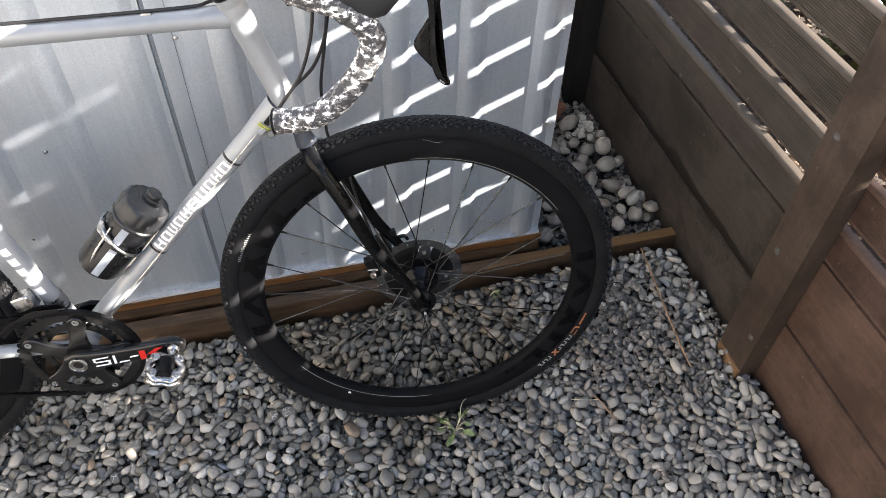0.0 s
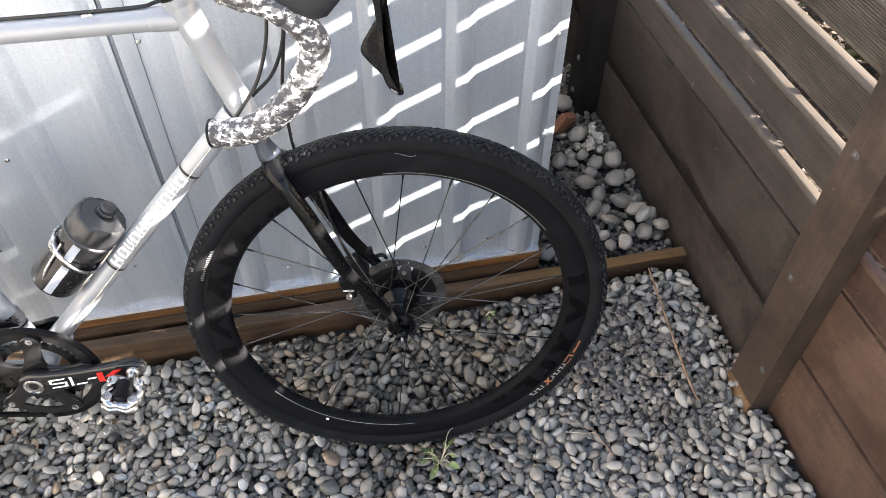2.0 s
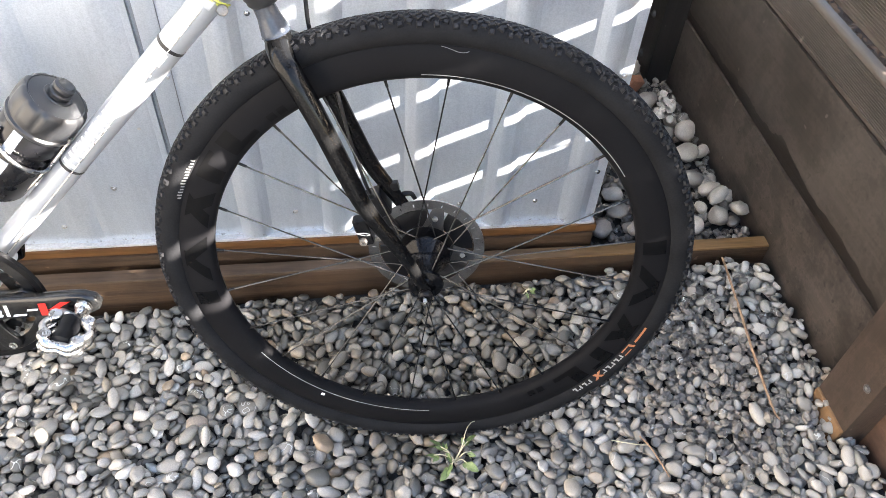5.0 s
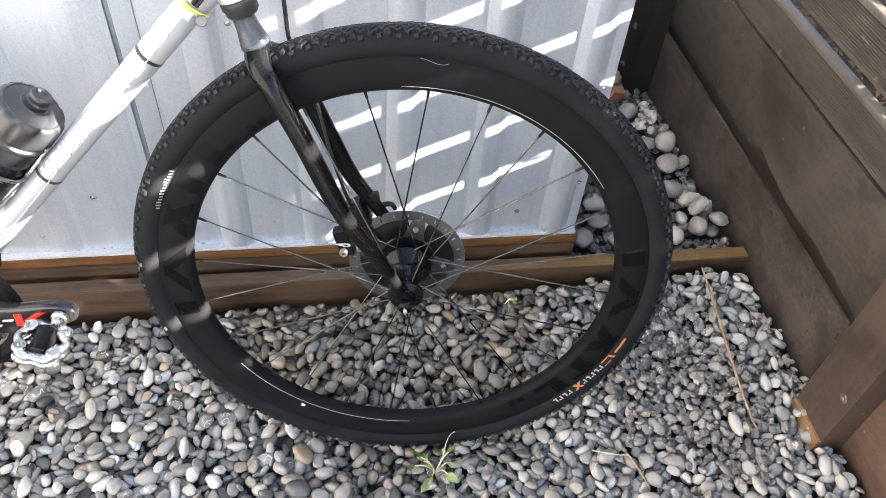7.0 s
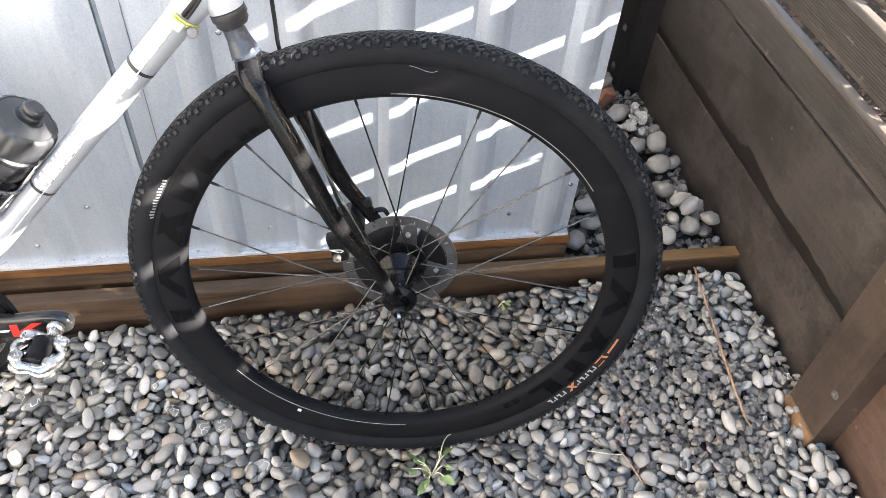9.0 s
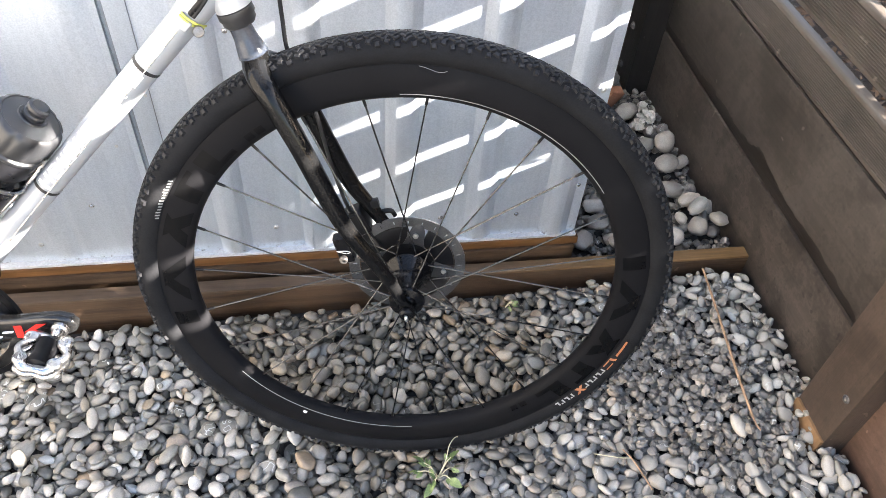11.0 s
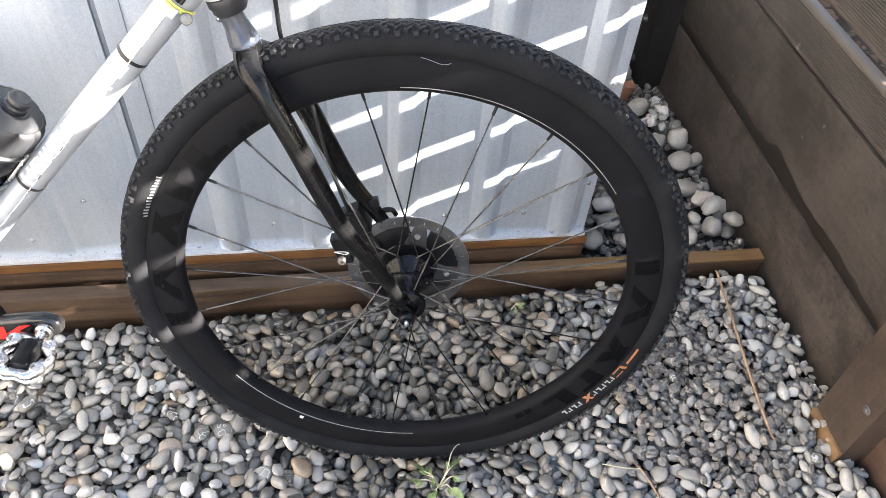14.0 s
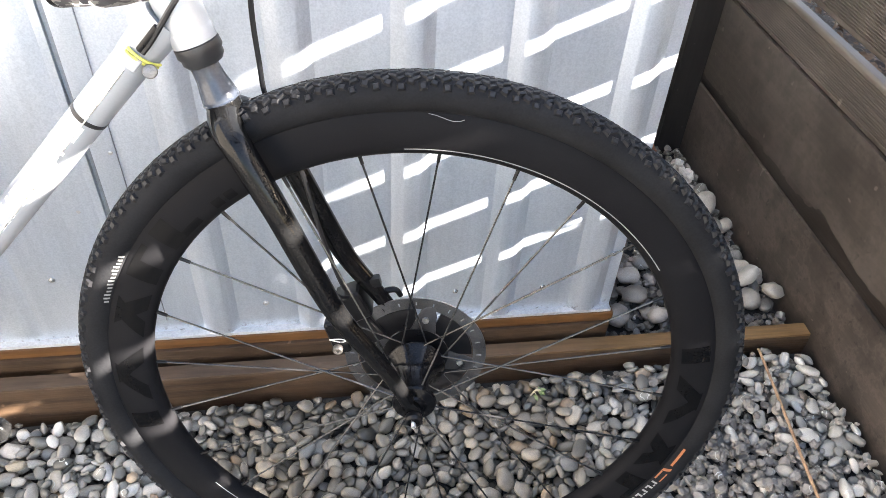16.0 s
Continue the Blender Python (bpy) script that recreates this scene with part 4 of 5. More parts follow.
bp("split_pin", tube(spline([(-0.094, 0.036, -0.021), (-0.082, 0.038, -0.020), (-0.076, 0.036, -0.020), (-0.082, 0.034, -0.020), (-0.094, 0.036, -0.021)], 4), 0.0007, 6), STEEL, "", cal)
for u, v, w, r in ((-0.0836, 0.0735, -0.030, 0.0042), (-0.0645, 0.0294, -0.022, 0.0040), (-0.0476, 0.0135, -0.034, 0.0040)):
    bp("caliper_bolt", lathe([(r, -0.012), (r, 0.0020), (r * 0.8, 0.0034), (r * 0.45, 0.0034), (r * 0.4, 0.0014), (0.0004, 0.0014)], 16, m=pose(u, v, w)), DULL, "dull steel bolt", cal)
bp("caliper_body", slab((0.024, 0.052, 0.020), (0, 0, 0), 0.007, pose(-0.0560, 0.0420, -0.0450, 0, 0, 34), None, 3), BLACK, "", cal)
bp("hose_banjo", tube(spline([(-0.046, 0.070, -0.052), (-0.036, 0.078, -0.055), (-0.024, 0.080, -0.056), (-0.018, 0.072, -0.056)], 5), spread([0.0042, 0.0038, 0.0034, 0.0030], 5), 10), BLACK, "black hose banjo", cal)
# hoses to the brake
bp("brake_hose", tube(spline([(-0.120, 0.640, 0.015), (-0.112, 0.575, 0.012), (-0.128, 0.480, 0.004), (-0.1405, 0.405, -0.014), (-0.1405, 0.345, -0.022), (-0.137, 0.308, -0.025), (-0.118, 0.260, -0.030), (-0.098, 0.170, -0.030), (-0.083, 0.110, -0.036), (-0.074, 0.080, -0.045)], 6), 0.0024, 8), CABLE, "black brake hose")
bp("brake_hose", tube(spline([(-0.113, 0.215, 0.030), (-0.105, 0.190, 0.028), (-0.092, 0.150, 0.020), (-0.080, 0.105, -0.010), (-0.070, 0.085, -0.035)], 6), 0.0018, 8), CABLE)

# frame
BBC = Vector((-0.5930, -0.0450, 0))
HT_A, HT_B = Vector((-0.2480, 0.5480, 0)), Vector((-0.1851, 0.3687, 0))
DT_A, DT_B = Vector((-0.5860, -0.0280, 0)), Vector((-0.2050, 0.3870, 0))
body = bp("head_tube", tube([HT_A, HT_A.lerp(HT_B, 0.06), HT_A.lerp(HT_B, 0.07), HT_A.lerp(HT_B, 0.93), HT_A.lerp(HT_B, 0.94), HT_B], [0.0188, 0.0188, 0.0178, 0.0178, 0.0186, 0.0186], 32), PAINT, "silver-grey painted steel frame")
bp("top_tube", tube([(-0.236, 0.5215, 0), (-0.300, 0.5188, 0), (-0.50, 0.5095, 0), (-0.780, 0.4965, 0)], [0.0146, 0.0142, 0.0142, 0.0142], 28), PAINT)
bp("top_lug", tube(spline([(-0.238, 0.5214, 0), (-0.258, 0.5205, 0), (-0.268, 0.5201, 0), (-0.282, 0.5195, 0), (-0.2835, 0.51945, 0)], 3), spread([0.0162, 0.0160, 0.0153, 0.0150, 0.0142], 3), 32), PAINT)
bp("head_lug", tube([HT_A.lerp(HT_B, 0.05), HT_A.lerp(HT_B, 0.30), HT_A.lerp(HT_B, 0.315)], [0.0184, 0.0184, 0.0178], 32), PAINT)
bp("head_lug", tube([HT_A.lerp(HT_B, 0.745), HT_A.lerp(HT_B, 0.76), HT_A.lerp(HT_B, 0.97)], [0.0178, 0.0184, 0.0184], 32), PAINT)
bp("down_tube", tube([DT_A, DT_A.lerp(DT_B, 0.5), DT_B], [0.0160, 0.0158, 0.0160], 32), PAINT)
bp("down_lug", tube([DT_B, DT_B.lerp(DT_A, 0.05), DT_B.lerp(DT_A, 0.085)], [0.0184, 0.0176, 0.0163], 28), PAINT)
bp("seat_tube", tube([BBC, (-0.6440, 0.125, 0), (-0.770, 0.540, 0)], 0.0150, 28), PAINT)
bp("seat_band", wrap(BBC, (-0.6440, 0.125, 0), 0.0154, 0, 6.2832, 0.075, 0.079, steps=28), DARK, "thin dark band")
for k in range(5):
    bp("seat_print", wrap((-0.6440, 0.125, 0), (-0.770, 0.540, 0), 0.0153, -0.75, 0.45, -0.055 + 0.022 * k, -0.040 + 0.022 * k), WHITE, "white print")
bp("bottom_bracket_shell", lathe([(0.0205, -0.034), (0.0215, -0.032), (0.0215, 0.032), (0.0205, 0.034)], 32, m=Matrix.Translation(BBC)), PAINT)
bp("bracket_lug", tube([BBC.lerp(DT_B, 0.035), BBC.lerp(DT_B, 0.085), BBC.lerp(DT_B, 0.10)], [0.0182, 0.0180, 0.0165], 28), PAINT)
for side in (1, -1):
    bp("chainstay", tube(spline([(-0.600, -0.046, side * 0.022), (-0.72, -0.034, side * 0.032), (-0.86, -0.020, side * 0.050), (-1.015, -0.004, side * 0.064)], 5), spread([0.0105, 0.0120, 0.0095, 0.0075], 5), 18), PAINT)
S0, S1 = (Vector((-0.4235, 0.1410, 0)) - DT_A).length, (Vector((-0.2810, 0.3000, 0)) - DT_A).length
for s in (S0, S1):
    bp("dark_band", wrap(DT_A, DT_B, 0.0164, 0, 6.2832, s - 0.0022, s + 0.0022, steps=32), DARK, "dark grey band")
wide = [0.017, 0.017, 0.012, 0.017, 0.015, 0.024, 0.017, 0.017, 0.014, 0.018]
pos, run = S0 + 0.006, (S1 - S0 - 0.012) / (sum(wide) + 0.0035 * 9)
for n, w in enumerate(wide):
    L = w * run
    lo, hi = -0.80, 0.28
    pieces = [(lo, hi, 0, 0.30 * L), (lo + 0.10 * (n % 2), hi - 0.10 * (n % 3), 0.70 * L, L)]
    pieces += [[(lo + 0.44, lo + 0.64, 0.30 * L, 0.70 * L)], [(lo, lo + 0.2, 0.30 * L, 0.70 * L), (hi - 0.2, hi, 0.30 * L, 0.70 * L)], [(hi - 0.2, hi, 0.30 * L, 0.70 * L)],
               [(lo, lo + 0.2, 0.30 * L, 0.70 * L), (hi - 0.2, hi, 0.30 * L, 0.70 * L)]][n % 4]
    for p0, p1, s0, s1 in pieces:
        bp("frame_print", wrap(DT_A, DT_B, 0.0163, p0, p1, pos + s0, pos + s1, steps=6), WHITE, "white print")
    pos += L + 0.0035 * run

# headset, spacers, stem
AXIS = (HT_A - HT_B).normalized()
up = frame_along(HT_A, HT_A + AXIS)
bp("headset_cup", lathe([(0.0150, 0.0), (0.0198, 0.001), (0.0205, 0.006), (0.0190, 0.0125), (0.0200, 0.0135), (0.0196, 0.0190), (0.0145, 0.0220)], 36, m=up), BLACK, "black headset cup", body)
for k in range(3):
    bp("spacer", lathe([(0.0135, 0.0225 + 0.0085 * k), (0.0150, 0.0230 + 0.0085 * k), (0.0150, 0.0300 + 0.0085 * k), (0.0135, 0.0305 + 0.0085 * k)], 32, m=up), BLACK, "", body)
down = frame_along(HT_B, HT_B - AXIS)
bp("headset_cup", lathe([(0.0170, 0.0), (0.0192, 0.001), (0.0195, 0.008), (0.0178, 0.0105), (0.0178, 0.0145), (0.0150, 0.0185), (0.0120, 0.0190)], 36, m=down), CAP, "dark grey lower headset cup", body)
STM = HT_A + AXIS * 0.068
stem = bp("stem", lathe([(0.0120, -0.0215), (0.0178, -0.0200), (0.0186, 0.0), (0.0178, 0.0200), (0.0120, 0.0215)], 32, m=frame_along(STM, STM + AXIS)), BLACK, "black alloy stem")
CLAMP = Vector((-0.1650, 0.6310, 0))
tube([STM, STM.lerp(CLAMP, 0.2), STM.lerp(CLAMP, 0.8), CLAMP], [0.0178, 0.0162, 0.0158, 0.0180], 24, bm=(arm := bmesh.new()))
bp("stem_arm", arm, BLACK, "", stem)
bp("bar_clamp", lathe([(0.0165, -0.023), (0.0205, -0.021), (0.0210, 0), (0.0205, 0.021), (0.0165, 0.023)], 28, m=Matrix.Translation(CLAMP)), BLACK, "", stem)
back_way = (STM - CLAMP).normalized()
for s in (-0.013, 0.013):
    q = STM + AXIS * s + back_way * 0.0165 + Vector((0, 0, 0.008))
    bp("stem_bolt", lathe([(0.0048, 0), (0.0048, 0.0020), (0.0032, 0.0022), (0.0030, 0.0008)], 18, m=frame_along(q, q + back_way * 0.5 + Vector((0, 0, 0.4)))), STEEL, "steel bolt", stem)
for s0, s1, p0, p1 in ((0.026, 0.0285, -0.34, 0.24), (0.0285, 0.036, 0.16, 0.24), (0.0285, 0.036, -0.34, -0.26), (0.0345, 0.0365, -0.26, 0.16), (0.040, 0.0460, -0.24, -0.06), (0.0445, 0.0465, -0.06, 0.30), (0.050, 0.0515, -0.24, 0.10), (0.0535, 0.0550, -0.24, 0.10), (0.0575, 0.0590, -0.24, 0.10)):
    bp("stem_print", wrap(STM, CLAMP, 0.0166, p0, p1, s0, s1, steps=5), WHITE, "white print", stem)

# handlebar, wrapped in tape
BAR = [(-0.165, 0.631, 0.030), (-0.166, 0.634, 0.080), (-0.165, 0.637, 0.130), (-0.161, 0.632, 0.164), (-0.1530, 0.6215, 0.186), (-0.133, 0.6165, 0.199), (-0.110, 0.6115, 0.205), (-0.0880, 0.5970, 0.207),
       (-0.0715, 0.5790, 0.208), (-0.0685, 0.5620, 0.208), (-0.0765, 0.5430, 0.209), (-0.095, 0.5160, 0.210), (-0.120, 0.492, 0.211), (-0.147, 0.476, 0.207), (-0.168, 0.4715, 0.203), (-0.187, 0.4700, 0.200)]
for side in (1, -1):
    pts = spline([(u, v, side * w) for u, v, w in BAR], 14)
    run, rad = 0.0, []
    for a, b in zip(pts, pts[1:] + pts[-1:]):
        rad.append(0.0143 + 0.0016 * ((run / 0.021) % 1.0))
        run += (b - a).length
    if side == 1:
        bar = bp("handlebar", tube(pts, rad, 24), CAMO, "drop handlebar in black, grey and white camouflage tape", None, 60)
    else:
        bp("handlebar", tube(pts, rad, 24), CAMO, "drop handlebar in black, grey and white camouflage tape", None, 60)
    end = lathe([(0.0140, 0), (0.0158, 0.0005), (0.0158, 0.0030), (0.0120, 0.0050), (0.001, 0.0052)], 24, m=frame_along(pts[-1], pts[-1] + (pts[-1] - pts[-2])))
    bp("bar_plug", end, BLACK)
    s = side
    hood = [((-0.1067, 0.6330), (-0.0965, 0.6120), 0.0158), ((-0.0990, 0.6380), (-0.0890, 0.6050), 0.0170), ((-0.0870, 0.6440), (-0.0790, 0.5980), 0.0185), ((-0.0720, 0.6520), (-0.0660, 0.5930), 0.0195),
            ((-0.0560, 0.6600), (-0.0530, 0.5965), 0.0192), ((-0.0430, 0.6660), (-0.0400, 0.6110), 0.0182), ((-0.0330, 0.6710), (-0.0260, 0.6235), 0.0170), ((-0.0260, 0.6770), (-0.0130, 0.6355), 0.0160),
            ((-0.0215, 0.6840), (-0.0060, 0.6500), 0.0150), ((-0.0185, 0.6920), (-0.0030, 0.6660), 0.0140), ((-0.0160, 0.7000), (-0.0020, 0.6820), 0.0125), ((-0.0125, 0.7050), (-0.0020, 0.6940), 0.0100), ((-0.0090, 0.7070), (-0.0040, 0.7010), 0.0055)]
    hd = bp("brake_hood", loft([(a, b, c, s * (0.204 + 0.0007 * n)) for n, (a, b, c) in enumerate(hood)]), HOOD, "dark grey rubber brake hood", None, 60)
    outline = smooth_line([(-0.0165, 0.6400), (-0.0085, 0.6600), (-0.0015, 0.6700), (0.0020, 0.6600), (0.0055, 0.6440), (0.0065, 0.6240), (0.0040, 0.6000), (0.0030, 0.5740), (0.0050, 0.5480), (0.0105, 0.5300), (0.0165, 0.5200), (0.0160, 0.5145), (0.0095, 0.5150), (0.0010, 0.5240),
                           (-0.0050, 0.5420), (-0.0070, 0.5640), (-0.0070, 0.5900), (-0.0085, 0.6120), (-0.0135, 0.6270)])
    bp("brake_lever", prism(outline, s * 0.2150 - 0.0070, s * 0.2150 + 0.0070, 0.0036, None, 4), FORK, "gloss black brake lever", hd, 60)
    pad = smooth_line([(-0.0050, 0.5940), (-0.0120, 0.5850), (-0.0215, 0.5700), (-0.0235, 0.5610), (-0.0170, 0.5510), (-0.0060, 0.5380), (0.0010, 0.5300), (0.0000, 0.5500), (-0.0030, 0.5740)])
    bp("shift_paddle", prism(pad, s * 0.2140 - 0.0040, s * 0.2140 + 0.0040, 0.0028, None, 3), FORK, "", hd, 60)
    bp("pivot_bolt", lathe([(0.0034, 0), (0.0034, 0.0012), (0.0026, 0.0018), (0.0022, 0.0014), (0.0018, 0.0022), (0.0008, 0.0023)], 18, m=pose(-0.0175, 0.6385, s * 0.2245 + (0 if s > 0 else -0.004))), DULL, "small steel pivot bolt", hd)
    for k in range(3):
        bp("tip_print", slab((0.0016, 0.0034, 0.0004), (0, 0, 0), 0, pose(0.0050 + 0.0020 * k, 0.5225 - 0.0015 * k, s * 0.2160 + s * 0.0078, 0, 0, 30)), PALE, "", hd)

# cables
for pts in ([(-0.150, 0.628, 0.060), (-0.128, 0.600, 0.030), (-0.138, 0.540, 0.022), (-0.147, 0.490, 0.022), (-0.166, 0.440, 0.022), (-0.196, 0.398, 0.020), (-0.212, 0.376, 0.019), (-0.222, 0.364, 0.019)],
            [(-0.148, 0.628, -0.050), (-0.118, 0.600, 0.000), (-0.120, 0.545, 0.012), (-0.127, 0.490, 0.006), (-0.148, 0.440, -0.004), (-0.180, 0.405, -0.014), (-0.214, 0.372, -0.019)]):
    bp("gear_cable", tube(spline(pts, 8), 0.0025, 8), CABLE, "black gear cable housing")
bp("gear_cable", tube(spline([(-0.155, 0.630, 0.100), (-0.160, 0.590, 0.030), (-0.195, 0.553, -0.020), (-0.236, 0.5435, -0.0235), (-0.275, 0.5380, -0.008), (-0.30, 0.5355, 0.000), (-0.42, 0.5300, 0.002), (-0.60, 0.5220, 0.002), (-0.78, 0.5140, 0.002)], 8), 0.0024, 8), CABLE, "black cable along the top tube")
for u, v in ((-0.355, 0.5325), (-0.660, 0.5190)):
    bp("cable_clip", slab((0.014, 0.0045, 0.010), (0, 0, 0), 0.0015, pose(u, v - 0.0030, 0.002, 0, 0, 2.6)), ALLOY, "polished cable clip")
q = Vector((-0.2265, 0.3635, 0.0180))
way = (DT_A - DT_B).normalized()
for r, s0 in ((0.0195, 0.0), (0.0190, 0.0035)):
    bp("yellow_ring", tube([DT_B.lerp(DT_A, 0.059) + way * s0 + DN0 for DN0 in [Vector((-way.y, way.x, 0)) * (r * math.cos(a)) + Vector((0, 0, r * math.sin(a))) for a in [0.35 + 1.65 * k / 14 for k in range(15)]]], 0.0013, 8), YELLOW, "yellow rubber ring")
bp("cable_sleeve", lathe([(0.0026, -0.030), (0.0036, -0.029), (0.0036, -0.004), (0.0030, -0.003)], 14, m=frame_along(q, q + way)), BLACK)
bp("cable_boss", slab((0.013, 0.008, 0.010), (0, 0, 0), 0.003, pose(-0.2305, 0.3540, 0.0150, 0, 0, 47), None, 3), PAINT, "painted cable stop")
bp("barrel_adjuster", lathe([(0.0030, -0.006), (0.0052, -0.0055), (0.0060, -0.002), (0.0060, 0.002), (0.0052, 0.0055), (0.0030, 0.006)], 20, m=pose(-0.2190, 0.3490, 0.0185, 0, 25, 47)), DULL, "dull steel barrel adjuster")
bp("gear_wire", tube([q + way * 0.02, DT_A + Vector((0.02, 0.01, 0.0195))], 0.0007, 6), STEEL, "bare steel gear wire")

# crankset
CW = 0.0440


def chainring(r, teeth, w, inner):
    line = []
    for k in range(teeth * 4):
        a = 2 * math.pi * k / (teeth * 4)
        rr = r + (0.0030 if k % 4 in (1, 2) else -0.0020)
        line.append((rr * math.cos(a), rr * math.sin(a)))
    bm = bmesh.new()
    n = len(line)
    rings = []
    for z in (w - 0.0018, w + 0.0018):
        rings.append([bm.verts.new((x, y, z)) for x, y in line])
        rings.append([bm.verts.new((x * inner / math.hypot(x, y), y * inner / math.hypot(x, y), z)) for x, y in line])
    ring_join(bm, rings[0], rings[1])
    ring_join(bm, rings[2], rings[3])
    ring_join(bm, rings[0], rings[2])
    ring_join(bm, rings[1], rings[3])
    bm.transform(Matrix.Translation(BBC))
    return bm


big = bp("chainring", chainring(0.0985, 48, CW, 0.081), CRANK, "worn black toothed chainring")
bp("chainring", chainring(0.0680, 34, CW - 0.008, 0.054), CRANK)
for k in range(5):
    a = radians(72 * k + 8)
    m = Matrix.Translation(BBC) @ pose(0, 0, CW + 0.004, 0, 0, math.degrees(a))
    bp("spider_arm", prism(smooth_line([(0.012, -0.023), (0.034, -0.0150), (0.060, -0.0125), (0.080, -0.0150), (0.0900, -0.0085), (0.0925, 0.0), (0.0900, 0.0085), (0.080, 0.0150), (0.060, 0.0125), (0.034, 0.0150), (0.012, 0.023)], 3), -0.004, 0.005, 0.0028, m, 3), CRANK, "", big)
    bp("ring_bolt", lathe([(0.0055, 0), (0.0055, 0.0020), (0.0035, 0.0022), (0.0030, 0.0010)], 14, m=m @ Matrix.Translation((0.0835, 0, 0.0040))), STEEL, "", big)
PED = Vector((-0.4310, -0.0240, 0))
cd = (PED - BBC).normalized()
cn = Vector((-cd.y, cd.x, 0))
prof = [(-0.025, 0.0), (-0.018, 0.0180), (0.0, 0.0245), (0.020, 0.0215), (0.060, 0.0172), (0.115, 0.0160), (0.145, 0.0172), (0.164, 0.0165), (0.178, 0.0105), (0.183, 0.0)]
line = [(BBC + cd * s + cn * h)[:2] for s, h in prof] + [(BBC + cd * s - cn * h)[:2] for s, h in reversed(prof[1:-1])]
crank = bp("crank_arm", prism(line, 0.0540, 0.0700, 0.0062, None, 4), CRANK, "dusty black carbon crank arm", None, 60)
bp("crank_bolt", lathe([(0.0150, 0.069), (0.0152, 0.0716), (0.0128, 0.0720), (0.0120, 0.0704), (0.0118, 0.0690)], 28, m=Matrix.Translation(BBC)), STEEL, "steel ring on the crank axle", crank)
bp("axle_end", lathe([(0.0119, 0.0695), (0.0119, 0.0709), (0.0090, 0.0711), (0.0080, 0.0700), (0.001, 0.0698)], 28, m=Matrix.Translation(BBC)), DULL, "dull grimy hollow axle end", crank)
for s0, s1, h0, h1, mat, tag in ((0.032, 0.053, 0.0060, 0.0085, WHITE, "white print"), (0.034, 0.053, -0.0012, 0.0013, WHITE, "white print"), (0.032, 0.053, -0.0085, -0.0060, WHITE, "white print"),
                                 (0.0320, 0.0350, 0.0003, 0.0075, WHITE, "white print"), (0.0500, 0.0530, -0.0075, 0.0003, WHITE, "white print"), (0.058, 0.0615, -0.0085, 0.0085, WHITE, "white print"), (0.064, 0.078, -0.0085, -0.0060, WHITE, "white print"), (0.081, 0.092, -0.0016, 0.0010, WHITE, "white print"),
                                 (0.094, 0.102, -0.0095, 0.0085, RED, "red print")):
    o = [BBC + cd * (0.0254 + (s - 0.032) * 1.25) + cn * (h * 1.12 - 0.0015) for s, h in ((s0, h0), (s1, h0), (s1 + 0.002, h1), (s0 + 0.002, h1))]
    bp("crank_print", prism([p[:2] for p in o], 0.0698, 0.0704), mat, tag, crank)
for (a0, h0), (a1, h1) in (((0.103, -0.001), (0.126, 0.0085)), ((0.106, 0.001), (0.124, -0.0095))):
    o = [BBC + cd * (0.0254 + (s - 0.032) * 1.25) + cn * (h * 1.12 - 0.0015) for s, h in ((a0, h0 - 0.0012), (a0 + 0.010, h0), (a1 + 0.004, h1), (a1 - 0.007, h1))]
    bp("crank_print", prism([p[:2] for p in o], 0.0698, 0.0703), RED, "red print", crank)
far_line = [(2 * BBC.x - x, 2 * BBC.y - y) for x, y in line]
bp("crank_arm", prism(far_line, -0.0700, -0.0560, 0.0050), FORK)
# clipless pedal hanging by its spindle
bp("pedal_spindle", lathe([(0.0075, 0.068), (0.0105, 0.0715), (0.0105, 0.0760), (0.0078, 0.0780), (0.0072, 0.084), (0.0060, 0.086), (0.0055, 0.090)], 20, m=Matrix.Translation(PED)), ALLOY, "polished pedal spindle", crank)
PC = PED + Vector((-0.0110, -0.0110, 0.1080))
ped = bp("pedal", lathe([(0.0070, -0.026), (0.0140, -0.020), (0.0145, -0.012), (0.0130, -0.004), (0.0130, 0.006), (0.0145, 0.013), (0.0140, 0.019), (0.0060, 0.023)], 24, m=Matrix.Translation(PC)), BLACK, "silver clipless pedal with open cage")
tilt = Matrix.Translation(PC) @ pose(0, 0, 0, 0, 0, -16)
for sy in (1, -1):
    # a bowed ring of claws above and below, with a lobe and a bolt at each corner
    turns = [2 * math.pi * k / 48 for k in range(48)]
    ring = [(0.0255 * (1 + 0.07 * math.cos(6 * a)) * math.cos(a), sy * (0.0055 + 0.0018 * math.cos(2 * a)), 0.0275 * (1 + 0.07 * math.cos(6 * a)) * math.sin(a)) for a in turns]
    bp("pedal_claw", tube([tilt @ Vector(p) for p in ring], [0.0058 + 0.0014 * math.cos(4 * a + 3.1) for a in turns], 12, closed=True), ALLOY, "", ped)
    for sx in (1, -1):
        for sz in (1, -1):
            lobe = lathe([(0.0040, 0.0040), (0.0075, 0.0045), (0.0090, 0.0065), (0.0088, 0.0105), (0.0072, 0.0125), (0.0036, 0.0128), (0.0030, 0.0105), (0.001, 0.0104)], 18, m=tilt @ pose(sx * 0.0190, 0, sz * 0.0175, -90 * sy, 0, 0))
            bp("pedal_lobe", lobe, ALLOY, "", ped)
for sz in (1, -1):
    bp("pedal_plate", slab((0.022, 0.017, 0.0065), (0, 0, 0), 0.003, tilt @ pose(0, 0, sz * 0.0245), None, 3), ALLOY, "", ped)

